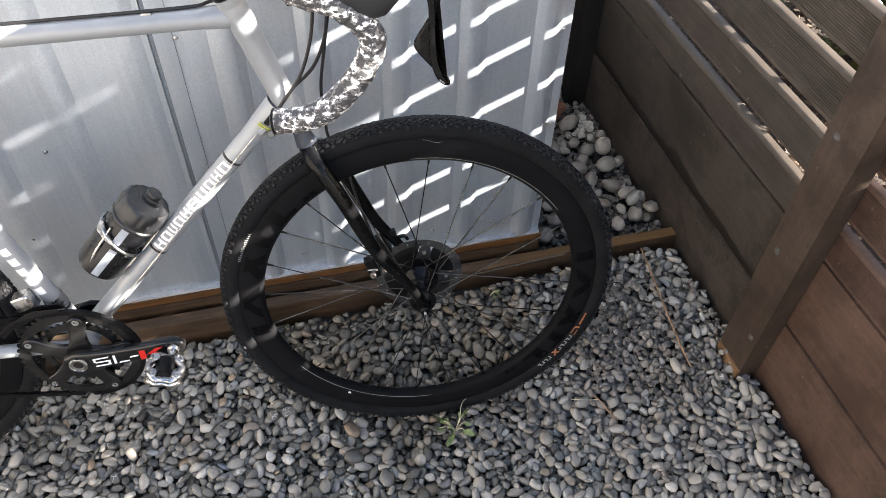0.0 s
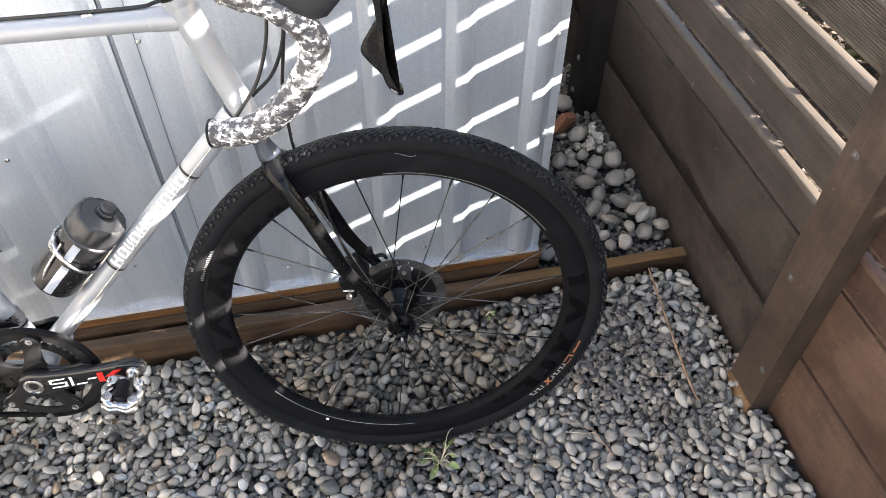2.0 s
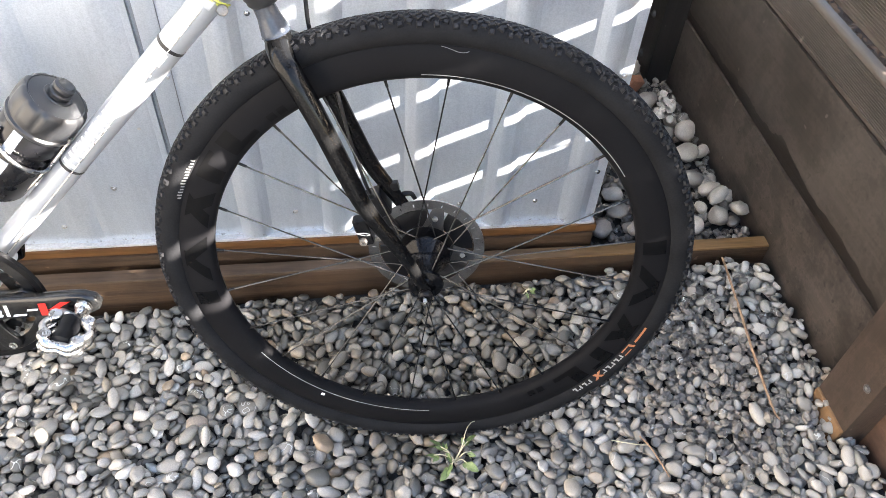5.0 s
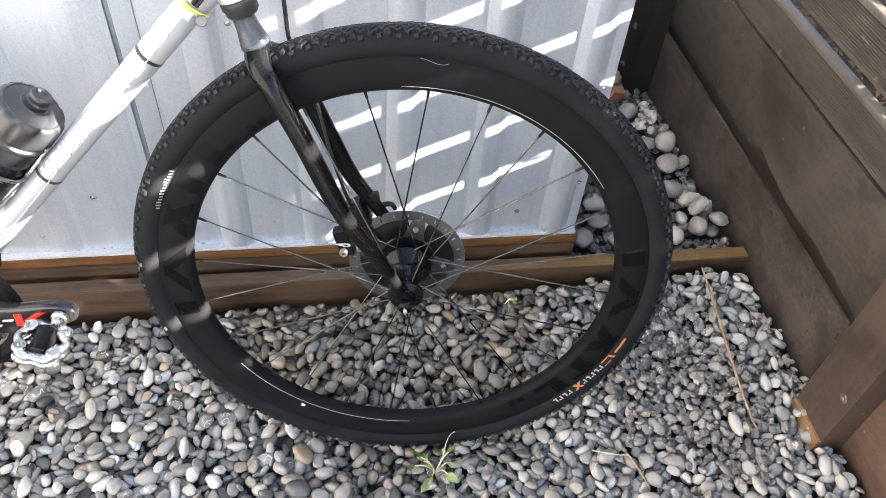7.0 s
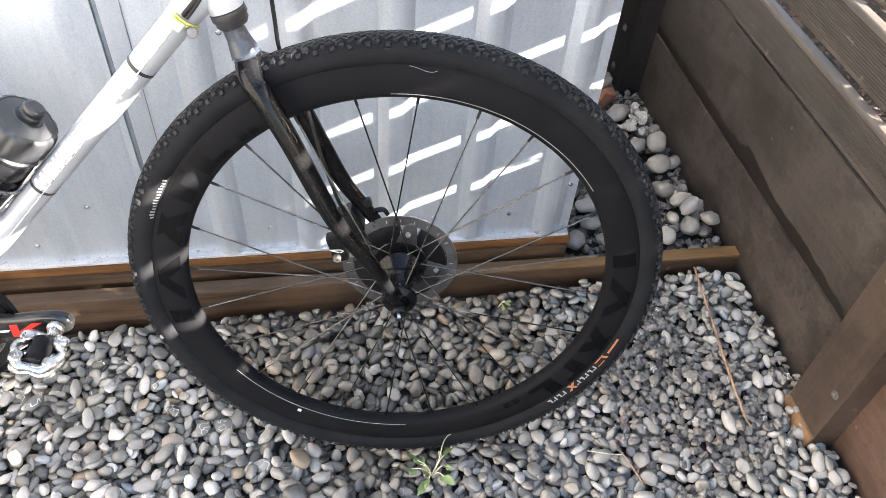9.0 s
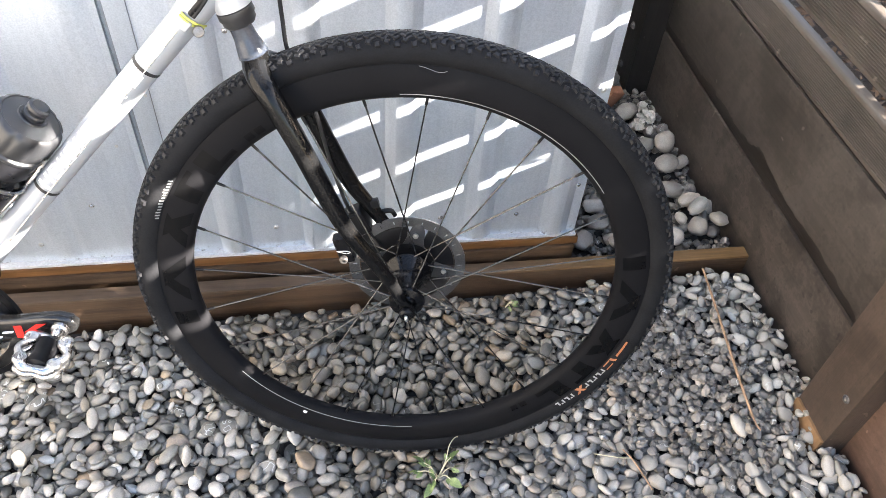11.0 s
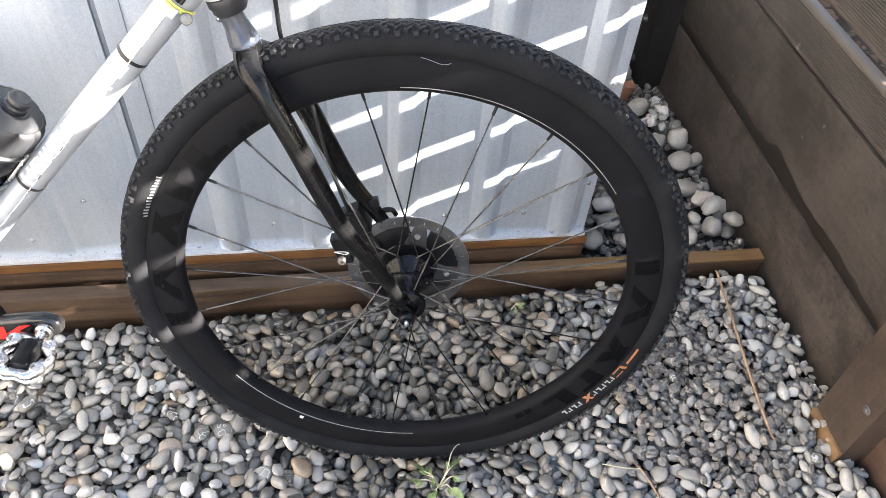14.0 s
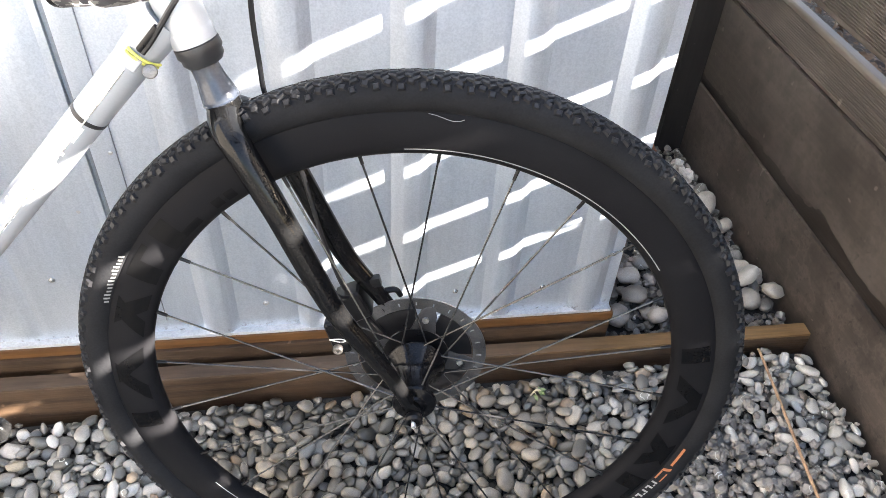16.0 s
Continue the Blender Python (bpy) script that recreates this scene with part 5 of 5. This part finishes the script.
# front mech, chain and rear wheel
mech = bp("front_derailleur", wrap(BBC, (-0.6440, 0.125, 0), 0.0172, 0, 6.2832, 0.085, 0.103, steps=28), ALLOY, "polished front derailleur")
bp("mech_body", slab((0.030, 0.034, 0.026), (0, 0, 0), 0.006, pose(-0.655, 0.066, 0.022, 0, 0, 18), None, 3), ALLOY, "", mech)
for w in (0.036, 0.050):
    bp("mech_cage", prism([(-0.590, 0.058), (-0.600, 0.068), (-0.640, 0.066), (-0.680, 0.046), (-0.706, 0.020), (-0.698, 0.014), (-0.672, 0.036), (-0.635, 0.052)], w - 0.0012, w + 0.0012, 0.0006), BLACK, "", mech)
bm = bmesh.new()
HR = Vector((-1.020, 0.0, 0))


def chain_run(bm, a, b):
    n = int((b - a).length / 0.0127)
    d = (b - a).normalized()
    m0 = Matrix.Rotation(math.atan2(d.y, d.x), 4, "Z")
    for k in range(n):
        p = a + d * 0.0127 * (k + 0.5)
        for z in ((-0.0028, 0.0028) if k % 2 else (-0.0018, 0.0018)):
            slab((0.0155, 0.0080, 0.0010), (0, 0, 0), 0, Matrix.Translation(p + Vector((0, 0, z))) @ m0, bm)


chain_run(bm, BBC + Vector((0.0, 0.0995, CW)), HR + Vector((0.0, 0.036, CW)))
chain_run(bm, HR + Vector((0.0, -0.105, CW)), BBC + Vector((-0.01, -0.0990, CW)))
for k in range(26):
    a = radians(90 - k * 180 / 25)
    slab((0.0150, 0.0080, 0.0066), (0, 0, 0), 0, Matrix.Translation(BBC + Vector((0.0995 * math.cos(a), 0.0995 * math.sin(a), CW))) @ Matrix.Rotation(a + math.pi / 2, 4, "Z"), bm)
bp("chain", bm, BLACK, "oily dark chain", None, 0)
rt = bp("rear_tyre", lathe(casing, 96, closed=True, m=Matrix.Translation(HR)), RUBBER, "dusty black rear tyre")
tr = new("rear_tread", bpy.data.objects["tread"].data)
tr.parent, tr.location = rt, HR
bp("rear_rim", lathe([(0.2765, 0.0), (0.283, 0.0108), (0.302, 0.0134), (0.3172, 0.0108), (0.3120, 0.0), (0.3172, -0.0108), (0.302, -0.0134), (0.283, -0.0108)], 96, closed=True, m=Matrix.Translation(HR)), CARBON, "deep black carbon rim")

# bottle cage and bottle
DD = (DT_B - DT_A).normalized()
DN = Vector((-DD.y, DD.x, 0))
B0 = DT_A + DD * 0.155 + DN * 0.0560
m = frame_along(B0, B0 + DD)
cage = bp("bottle_cage", tube([m @ Vector((0.0400 * math.cos(a), 0.0400 * math.sin(a), 0.067 - 0.010 * math.sin(a))) for a in [2 * math.pi * k / 40 for k in range(40)]], 0.0026, 10, closed=True), ALLOY, "polished wire bottle cage")
for s in (-1, 1):
    bp("cage_rail", tube(spline([B0 - DN * 0.0375 + DD * 0.115 + Vector((0, 0, s * 0.008)), B0 - DN * 0.0380 + DD * 0.06 + Vector((0, 0, s * 0.009)), B0 - DN * 0.030 - DD * 0.002 + Vector((0, 0, s * 0.012)), B0 - DD * 0.004 + Vector((0, 0, s * 0.020)), B0 + DN * 0.020 + DD * 0.02 + Vector((0, 0, s * 0.032)), B0 + DN * 0.026 + DD * 0.09 + Vector((0, 0, s * 0.029))], 6), 0.0024, 8), ALLOY, "", cage)
tab = smooth_line([(0.0415 * math.sin(a), z) for a, z in ((-1.30, 0.070), (-1.15, 0.081), (-0.75, 0.080), (-0.25, 0.0725), (-0.25, 0.0690), (-0.75, 0.0670), (-1.15, 0.0650))], 5)
bm = bmesh.new()
for r in (0.0402, 0.0422):
    bm.faces.new([bm.verts.new(m @ Vector((math.sqrt(max(0.0, r * r - y * y)), y, z))) for y, z in tab])
bm.faces.ensure_lookup_table()
ring_join(bm, list(bm.faces[0].verts), list(bm.faces[1].verts))
bp("cage_tab", bm, ALLOY, "wide polished cage tab", cage, 60)
for s in (0.020, 0.084):
    bp("cage_bolt", lathe([(0.0045, 0), (0.0045, 0.003), (0.002, 0.0032)], 12, m=frame_along(DT_A + DD * (0.155 + s) + DN * 0.0155, DT_A + DD * (0.155 + s) + DN * 0.03)), STEEL, "", cage)
mb = BIKE @ LIFT @ m
bottle = thing("water_bottle", "smoky black water bottle with grey cap in the cage", "bottle", mb)
part("bottle_body", lathe([(0.001, -0.011), (0.030, -0.012), (0.0350, -0.009), (0.0370, -0.003), (0.0370, 0.060), (0.0355, 0.0645), (0.0340, 0.0670), (0.0340, 0.0720), (0.0358, 0.0755), (0.0370, 0.080), (0.0370, 0.098), (0.0355, 0.1045), (0.0330, 0.108)], 56), BOTTLE, bottle)
cap = lathe([(0.0340, 0.103), (0.0378, 0.1035), (0.0388, 0.1055), (0.0388, 0.1085), (0.0366, 0.1105), (0.0366, 0.1130), (0.0386, 0.1160), (0.0390, 0.1250), (0.0388, 0.1370), (0.0376, 0.1425), (0.0352, 0.1460), (0.0322, 0.1470), (0.0312, 0.1462), (0.0210, 0.1490), (0.0165, 0.1500), (0.0155, 0.1515), (0.001, 0.1515)], 96)
for v in cap.verts:
    a, r = math.atan2(v.co.y, v.co.x), math.hypot(v.co.x, v.co.y)
    if r > 0.0345 and 0.114 < v.co.z < 0.146:
        f = 1 - 0.045 * max(0.0, math.cos(10 * a)) ** 2
        v.co.x, v.co.y = v.co.x * f, v.co.y * f
part("bottle_cap", cap, CAP, bottle, "dark grey screw cap with scalloped grip")
part("drinking_valve", lathe([(0.0120, 0.151), (0.0125, 0.156), (0.0106, 0.1575), (0.0108, 0.161), (0.0122, 0.1630), (0.0116, 0.1665), (0.0085, 0.1680), (0.006, 0.1668), (0.001, 0.1665)], 32), CAP, bottle)
for s0, s1, p0, p1 in ((-0.004, 0.058, -0.24, 0.08), (0.0710, 0.1030, -0.36, -0.04)):
    g = wrap((0, 0, 0), (0, 0, 1), 0.0376, p0, p1, s0, s1, (1, 0, 0), 8)
    part("bottle_print", g, GREY, bottle, "pale blue-grey printed stripe")

# ---------------------------------------------------------------- twig, weeds, shard
twig = thing("twig", "dry brown twig lying on the gravel", "twig", pose(0.734, 0.757, 0.033))
part("twig_stem", tube(spline([(0.004, -0.02, 0.002), (0.0, 0.0, 0.004), (0.006, 0.09, 0.010), (0.022, 0.20, 0.008), (0.037, 0.310, 0.006), (0.040, 0.325, 0.002)], 6), spread([0.0013, 0.0020, 0.0024, 0.0023, 0.0021, 0.0015], 6), 8), BARK, twig)
stem = thing("twig", "thin broken brown stem among the pebbles", "twig", pose(0.512, 0.724, 0.024))
part("twig_stem", tube(spline([(-0.006, 0.008, 0.004), (0.004, -0.012, 0.006), (0.012, -0.034, 0.004), (0.022, -0.060, -0.002)], 5), 0.0012, 7), BARK, stem)
part("side_shoot", tube(spline([(0.002, -0.008, 0.005), (-0.016, -0.006, 0.006), (-0.052, 0.006, 0.003)], 5), 0.0009, 6), DRY, stem, "pale dry straw shoot")


def weed(at, size, leaves, label):
    ob = thing("weed", label, "weed", pose(*at), "weeds in the gravel")
    stems = bmesh.new()
    for k in range(leaves):
        a = rng.uniform(0, 6.28)
        tip = Vector((math.cos(a) * size * rng.uniform(0.5, 1), math.sin(a) * size * rng.uniform(0.4, 0.9), size * rng.uniform(0.2, 0.6)))
        tube(spline([(0, 0, -0.008), tip * 0.5 + Vector((0, 0, size * 0.2)), tip], 4), spread([0.0013, 0.0010, 0.0006], 4), 6, stems)
        b = bmesh.new()
        leaf_into(b, tip * 0.85, (tip.x, tip.y, rng.uniform(-0.01, 0.02)), size * rng.uniform(0.55, 0.85), 0.15)
        for j in range(2):
            leaf_into(b, tip * 0.75, (tip.x + rng.uniform(-1, 1) * size, tip.y + rng.uniform(-1, 1) * size, 0.005), size * rng.uniform(0.3, 0.5), 0.1)
        part("leaf", b, LEAF, ob, smooth=60)
    part("stems", stems, DRY, ob)
    return ob


w = weed((0.218, 0.737, level(0.218, 0.737) + 0.014), 0.034, 8, "small pale green weed growing between pebbles")
part("runner", tube(spline([(0.0, 0.0, 0.0), (0.012, 0.016, 0.014), (0.020, 0.036, 0.022), (0.030, 0.050, 0.020), (0.040, 0.054, 0.018)], 6), 0.0008, 6), DRY, w, "dry straw-coloured runner")
weed((0.383, 1.045, 0.016), 0.016, 6, "tiny weed seedling beside the edging board")

shard = slab((0.054, 0.026, 0.070), (0, 0, 0), 0.009, pose(0.752, 1.640, 0.030, 18, 24, 30), None, 2)
for v in shard.verts:
    v.co += noise.noise_vector(v.co * 40) * 0.005
tagged(part("terracotta_shard", shard, TERRACOTTA, None, "broken orange terracotta shard among stones"), category="shard")

# ---------------------------------------------------------------- gravel
gen = np.random.default_rng(11)


def ball(n):
    """A unit ball of six curved n x n faces: places and quads."""
    index, verts, quads = {}, [], []
    for axis in range(3):
        for sign in (-1, 1):
            grid = {}
            for i in range(n + 1):
                for j in range(n + 1):
                    p = np.zeros(3)
                    p[axis] = sign
                    p[(axis + 1) % 3] = math.tan((2 * i / n - 1) * math.pi / 4)
                    p[(axis + 2) % 3] = math.tan((2 * j / n - 1) * math.pi / 4)
                    p /= np.linalg.norm(p)
                    key = tuple(np.round(p, 5))
                    if key not in index:
                        index[key] = len(verts)
                        verts.append(p)
                    grid[i, j] = index[key]
            for i in range(n):
                for j in range(n):
                    q = [grid[i, j], grid[i + 1, j], grid[i + 1, j + 1], grid[i, j + 1]]
                    quads.append(q if sign > 0 else q[::-1])
    return np.array(verts), np.array(quads)


BALL, QUADS = ball(4)
COARSE, COARSE_Q = ball(2)


def worn(verts, seed, rough, square):
    """The ball turned into a worn stone: slightly square, with broad hollows."""
    out = []
    for p in verts:
        q = np.sign(p) * np.abs(p) ** square
        k = 1 + rough * noise.noise(Vector(p) * 1.3 + Vector((seed * 7.1, 3.3, 1.7))) + 0.35 * rough * noise.noise(Vector(p) * 3.0 + Vector((seed * 3.1, 9.3, 4.7)))
        out.append(q * k)
    return np.array(out)


ROUND = [worn(BALL, k, 0.26, 0.97) for k in range(18)]
SHARP = [worn(COARSE, k, 0.45, 0.9) for k in range(10)]


def turn(yaw, tx, ty):
    return np.array(Euler((tx, ty, yaw)).to_matrix())


class Bed:
    """Stones let fall one by one on a height map, each coming to rest on those below it."""

    def __init__(self, x0, x1, y0, y1, start, cell=0.003):
        self.x0, self.y0, self.cell = x0, y0, cell
        self.nx, self.ny = int((x1 - x0) / cell), int((y1 - y0) / cell)
        self.h = np.array([[start(x0 + (i + 0.5) * cell, y0 + (j + 0.5) * cell) for j in range(self.ny)] for i in range(self.nx)])
        self.owner = -np.ones(self.h.shape, int)
        self.stones = []

    def drop(self, x, y, a, b, c, yaw, sink=0.95, lean=1.0):
        r = max(a, b)
        i0, i1 = int((x - r - self.x0) / self.cell), int((x + r - self.x0) / self.cell) + 1
        j0, j1 = int((y - r - self.y0) / self.cell), int((y + r - self.y0) / self.cell) + 1
        if i0 < 0 or j0 < 0 or i1 >= self.nx or j1 >= self.ny:
            return
        gx = self.x0 + (np.arange(i0, i1) + 0.5) * self.cell - x
        gy = self.y0 + (np.arange(j0, j1) + 0.5) * self.cell - y
        X, Y = np.meshgrid(gx, gy, indexing="ij")
        u, v = X * math.cos(yaw) + Y * math.sin(yaw), -X * math.sin(yaw) + Y * math.cos(yaw)
        q = (u / a) ** 2 + (v / b) ** 2
        inside = q < 1
        if inside.sum() < 3:
            return
        h = self.h[i0:i1, j0:j1]
        A = np.stack([X[inside], Y[inside], np.ones(inside.sum())], 1)
        sx, sy, _ = np.linalg.lstsq(A, h[inside], rcond=None)[0]
        sx, sy = (float(np.clip(s * lean * 0.8, -0.6, 0.6)) for s in (sx, sy))
        bulge = c * np.sqrt(1 - q[inside])
        flat = sx * X[inside] + sy * Y[inside]
        z = float(np.quantile(h[inside] + bulge - flat, sink))
        top = z + flat + bulge
        mask = np.zeros(inside.shape, bool)
        mask[inside] = top > h[inside]
        h[mask] = top[top > h[inside]]
        self.owner[i0:i1, j0:j1][mask] = len(self.stones)
        self.stones.append((x, y, z, a, b, c, yaw, math.atan(sy) + gen.normal(0, 0.12), -math.atan(sx) + gen.normal(0, 0.12)))

    def fill(self, count, pick, sizes, tries=5, **kw):
        for _ in range(count):
            best = None
            for _ in range(tries):
                x, y = pick()
                i, j = int((x - self.x0) / self.cell), int((y - self.y0) / self.cell)
                if 2 <= i < self.nx - 2 and 2 <= j < self.ny - 2:
                    d = self.h[i - 2:i + 3, j - 2:j + 3].mean() - level(x, y)
                    if best is None or d < best[0]:
                        best = (d, x, y)
            if best:
                self.drop(best[1], best[2], *sizes(), gen.uniform(0, math.pi), **kw)

    def seen(self):
        """The numbers of the stones of which something shows from above."""
        return np.unique(self.owner[self.owner >= 0])


def merged(name, items, material, sharp=False):
    """Many stones in one mesh, each an island of its own."""
    shapes, quads = (SHARP, COARSE_Q) if sharp else (ROUND, QUADS)
    V, F = [], []
    for n, (x, y, z, a, b, c, yaw, tx, ty) in enumerate(items):
        s = shapes[n % len(shapes)]
        V.append((s * (a, b, c)) @ turn(yaw, 0, 0).T @ turn(0, tx, ty).T + (x, y, z))
        F.append(quads + n * len(s))
    V, F = np.concatenate(V), np.concatenate(F)
    me = bpy.data.meshes.new(name)
    me.vertices.add(len(V))
    me.vertices.foreach_set("co", V.ravel().astype(np.float32))
    me.loops.add(F.size)
    me.loops.foreach_set("vertex_index", F.ravel().astype(np.int32))
    me.polygons.add(len(F))
    me.polygons.foreach_set("loop_start", np.arange(0, F.size, 4, dtype=np.int32))
    me.polygons.foreach_set("loop_total", np.full(len(F), 4, np.int32))
    me.polygons.foreach_set("use_smooth", np.full(len(F), not sharp))
    me.update(calc_edges=True)
    me.validate()
    me.materials.append(material)
    return new(name, me)


def pebble_size():
    a = float(np.clip(gen.lognormal(math.log(0.0118), 0.21), 0.0072, 0.0190))
    return a, a * gen.uniform(0.46, 0.80), a * gen.uniform(0.32, 0.54)


def grit_size():
    a = float(gen.uniform(0.0040, 0.0105))
    return a, a * gen.uniform(0.6, 1), a * gen.uniform(0.35, 0.7)


BASE = 0.0430
yard = Bed(-0.88, 0.879, 0.30, 1.0995, lambda x, y: level(x, y) - BASE)
whole = lambda: (gen.uniform(-0.86, 0.868), gen.uniform(0.31, 1.09))  # noqa: E731


def gritty():
    """A patch beside the fence and the edging, where finer crushed stone shows."""
    while True:
        x, y = gen.normal(0.660, 0.105), gen.normal(0.85, 0.115)
        if x < 0.868 and y < 1.092:
            return x, y


def clear():
    """Anywhere, but seldom in the gritty patch."""
    while True:
        x, y = whole()
        d = math.exp(-((x - 0.650) / 0.14) ** 2 - ((y - 0.86) / 0.16) ** 2)
        if gen.uniform() > 0.52 * d:
            return x, y


yard.fill(6000, whole, pebble_size, 4)
first = len(yard.stones)
yard.fill(1150, gritty, grit_size, 2)
grit_end = len(yard.stones)
yard.fill(5700, lambda: clear(), pebble_size, 6)
yard.drop(0.7075, 0.752, 0.0215, 0.0105, 0.0095, 1.75, 0.97)
last = len(yard.stones)
yard.fill(330, gritty, grit_size, 2)
shown = yard.seen()
grit = [yard.stones[n] for n in shown if first <= n < grit_end or n >= last]
round_ones = [yard.stones[n] for n in shown if n < first or grit_end <= n < last]
single = [s for s in round_ones if 0.02 < s[0] < 0.42 and 0.64 < s[1] < 0.80][:300]
chosen = {id(s) for s in single}
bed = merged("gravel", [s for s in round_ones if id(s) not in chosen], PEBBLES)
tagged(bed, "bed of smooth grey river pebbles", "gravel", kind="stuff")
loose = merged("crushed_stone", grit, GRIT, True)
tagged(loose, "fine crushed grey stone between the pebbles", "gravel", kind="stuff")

corner = Bed(0.505, 0.905, 1.100, 1.98, lambda x, y: -0.023 + 0.004 * (y > 1.3))
inner = lambda: (gen.uniform(0.54, 0.874), gen.uniform(1.132, 1.95))  # noqa: E731
roomy = lambda: (gen.uniform(0.555, 0.858), gen.uniform(1.146, 1.94))  # noqa: E731
corner.fill(2600, inner, grit_size, 2)
c0 = len(corner.stones)


def rubble_size():
    a = float(gen.uniform(0.005, 0.012))
    return a, a * gen.uniform(0.6, 0.95), a * gen.uniform(0.5, 0.8)


def cobble_size():
    a = float(gen.uniform(0.012, 0.020))
    return a, a * gen.uniform(0.65, 0.9), a * gen.uniform(0.5, 0.75)


corner.fill(60, roomy, cobble_size, 5, sink=0.93)
c1 = len(corner.stones)
corner.fill(330, inner, rubble_size, 3, sink=0.9)
c2 = len(corner.stones)
for x, y, a, b, yaw in ((0.781, 1.589, 0.0255, 0.0200, 0.1), (0.788, 1.468, 0.0205, 0.0160, 0.2), (0.827, 1.453, 0.0220, 0.0205, 0.9), (0.854, 1.407, 0.0180, 0.0130, 0.4), (0.812, 1.391, 0.0260, 0.0190, 0.1), (0.831, 1.306, 0.0140, 0.0115, 0.4),
                        (0.804, 1.324, 0.0235, 0.0195, -0.1), (0.822, 1.277, 0.0250, 0.0140, 0.3), (0.864, 1.271, 0.0165, 0.0125, 1.1), (0.788, 1.229, 0.0155, 0.0110, 1.5), (0.825, 1.244, 0.0210, 0.0180, 0.5), (0.817, 1.203, 0.0200, 0.0170, 1.2),
                        (0.854, 1.201, 0.0215, 0.0155, 0.5), (0.759, 1.180, 0.0185, 0.0155, 1.3), (0.617, 1.285, 0.0190, 0.0140, -0.3), (0.571, 1.194, 0.0215, 0.0180, 0.8), (0.613, 1.235, 0.0210, 0.0160, -0.4), (0.765, 1.440, 0.0180, 0.0140, 0.9),
                        (0.600, 1.340, 0.0190, 0.0150, 0.2), (0.640, 1.185, 0.0165, 0.0130, 0.0), (0.690, 1.220, 0.0180, 0.0140, 0.7), (0.720, 1.300, 0.0210, 0.0160, 0.4), (0.785, 1.745, 0.0300, 0.0240, 0.9),
                        (0.701, 1.502, 0.0240, 0.0190, 1.3), (0.735, 1.398, 0.0300, 0.0200, 0.5), (0.751, 1.345, 0.0220, 0.0150, 1.2), (0.750, 1.262, 0.0200, 0.0140, 0.0), (0.764, 1.505, 0.0170, 0.0120, 0.3)):
    corner.drop(x, y, a * 1.14, b * 1.14, b * 0.86, yaw, 0.93)
c3 = len(corner.stones)
corner.fill(26, lambda: (gen.normal(0.797, 0.014), gen.normal(1.525, 0.014)), rubble_size, 2, sink=0.95)
shown = corner.seen()
rubble = merged("corner_rubble", [corner.stones[n] for n in shown if n < c0 or c1 <= n < c2], GRIT, True)
chips = merged("pale_chippings", [corner.stones[n] for n in shown if n >= c3], CHIP, True)
tagged(chips, "small heap of pale crushed limestone chippings", "gravel", kind="stuff")
tagged(rubble, "crushed grey stone behind the edging board", "gravel", kind="stuff")


def stone_mesh(shape, material):
    me = bpy.data.meshes.new("stone")
    me.from_pydata([tuple(p) for p in shape], [], [tuple(q) for q in QUADS])
    me.materials.append(material)
    me.shade_smooth()
    return me


MESHES = [stone_mesh(s, PEBBLE) for s in ROUND]
LARGE = [stone_mesh(s, COBBLE) for s in ROUND]


def place_stone(name, s, n, meshes, parent=None):
    x, y, z, a, b, c, yaw, tx, ty = s
    ob = new(name, meshes[n % len(meshes)])
    ob.matrix_world = Matrix.Translation((x, y, z)) @ Euler((tx, ty, 0)).to_matrix().to_4x4() @ Matrix.Rotation(yaw, 4, "Z") @ Matrix.Diagonal((a, b, c, 1))
    ob.parent = parent
    return ob


for n in shown:
    if c0 <= n < c1 or c2 <= n < c3:
        tagged(place_stone("river_stone", corner.stones[n], int(n), LARGE), "large smooth grey river stone in the fence corner", "stone", "stones in the fence corner")
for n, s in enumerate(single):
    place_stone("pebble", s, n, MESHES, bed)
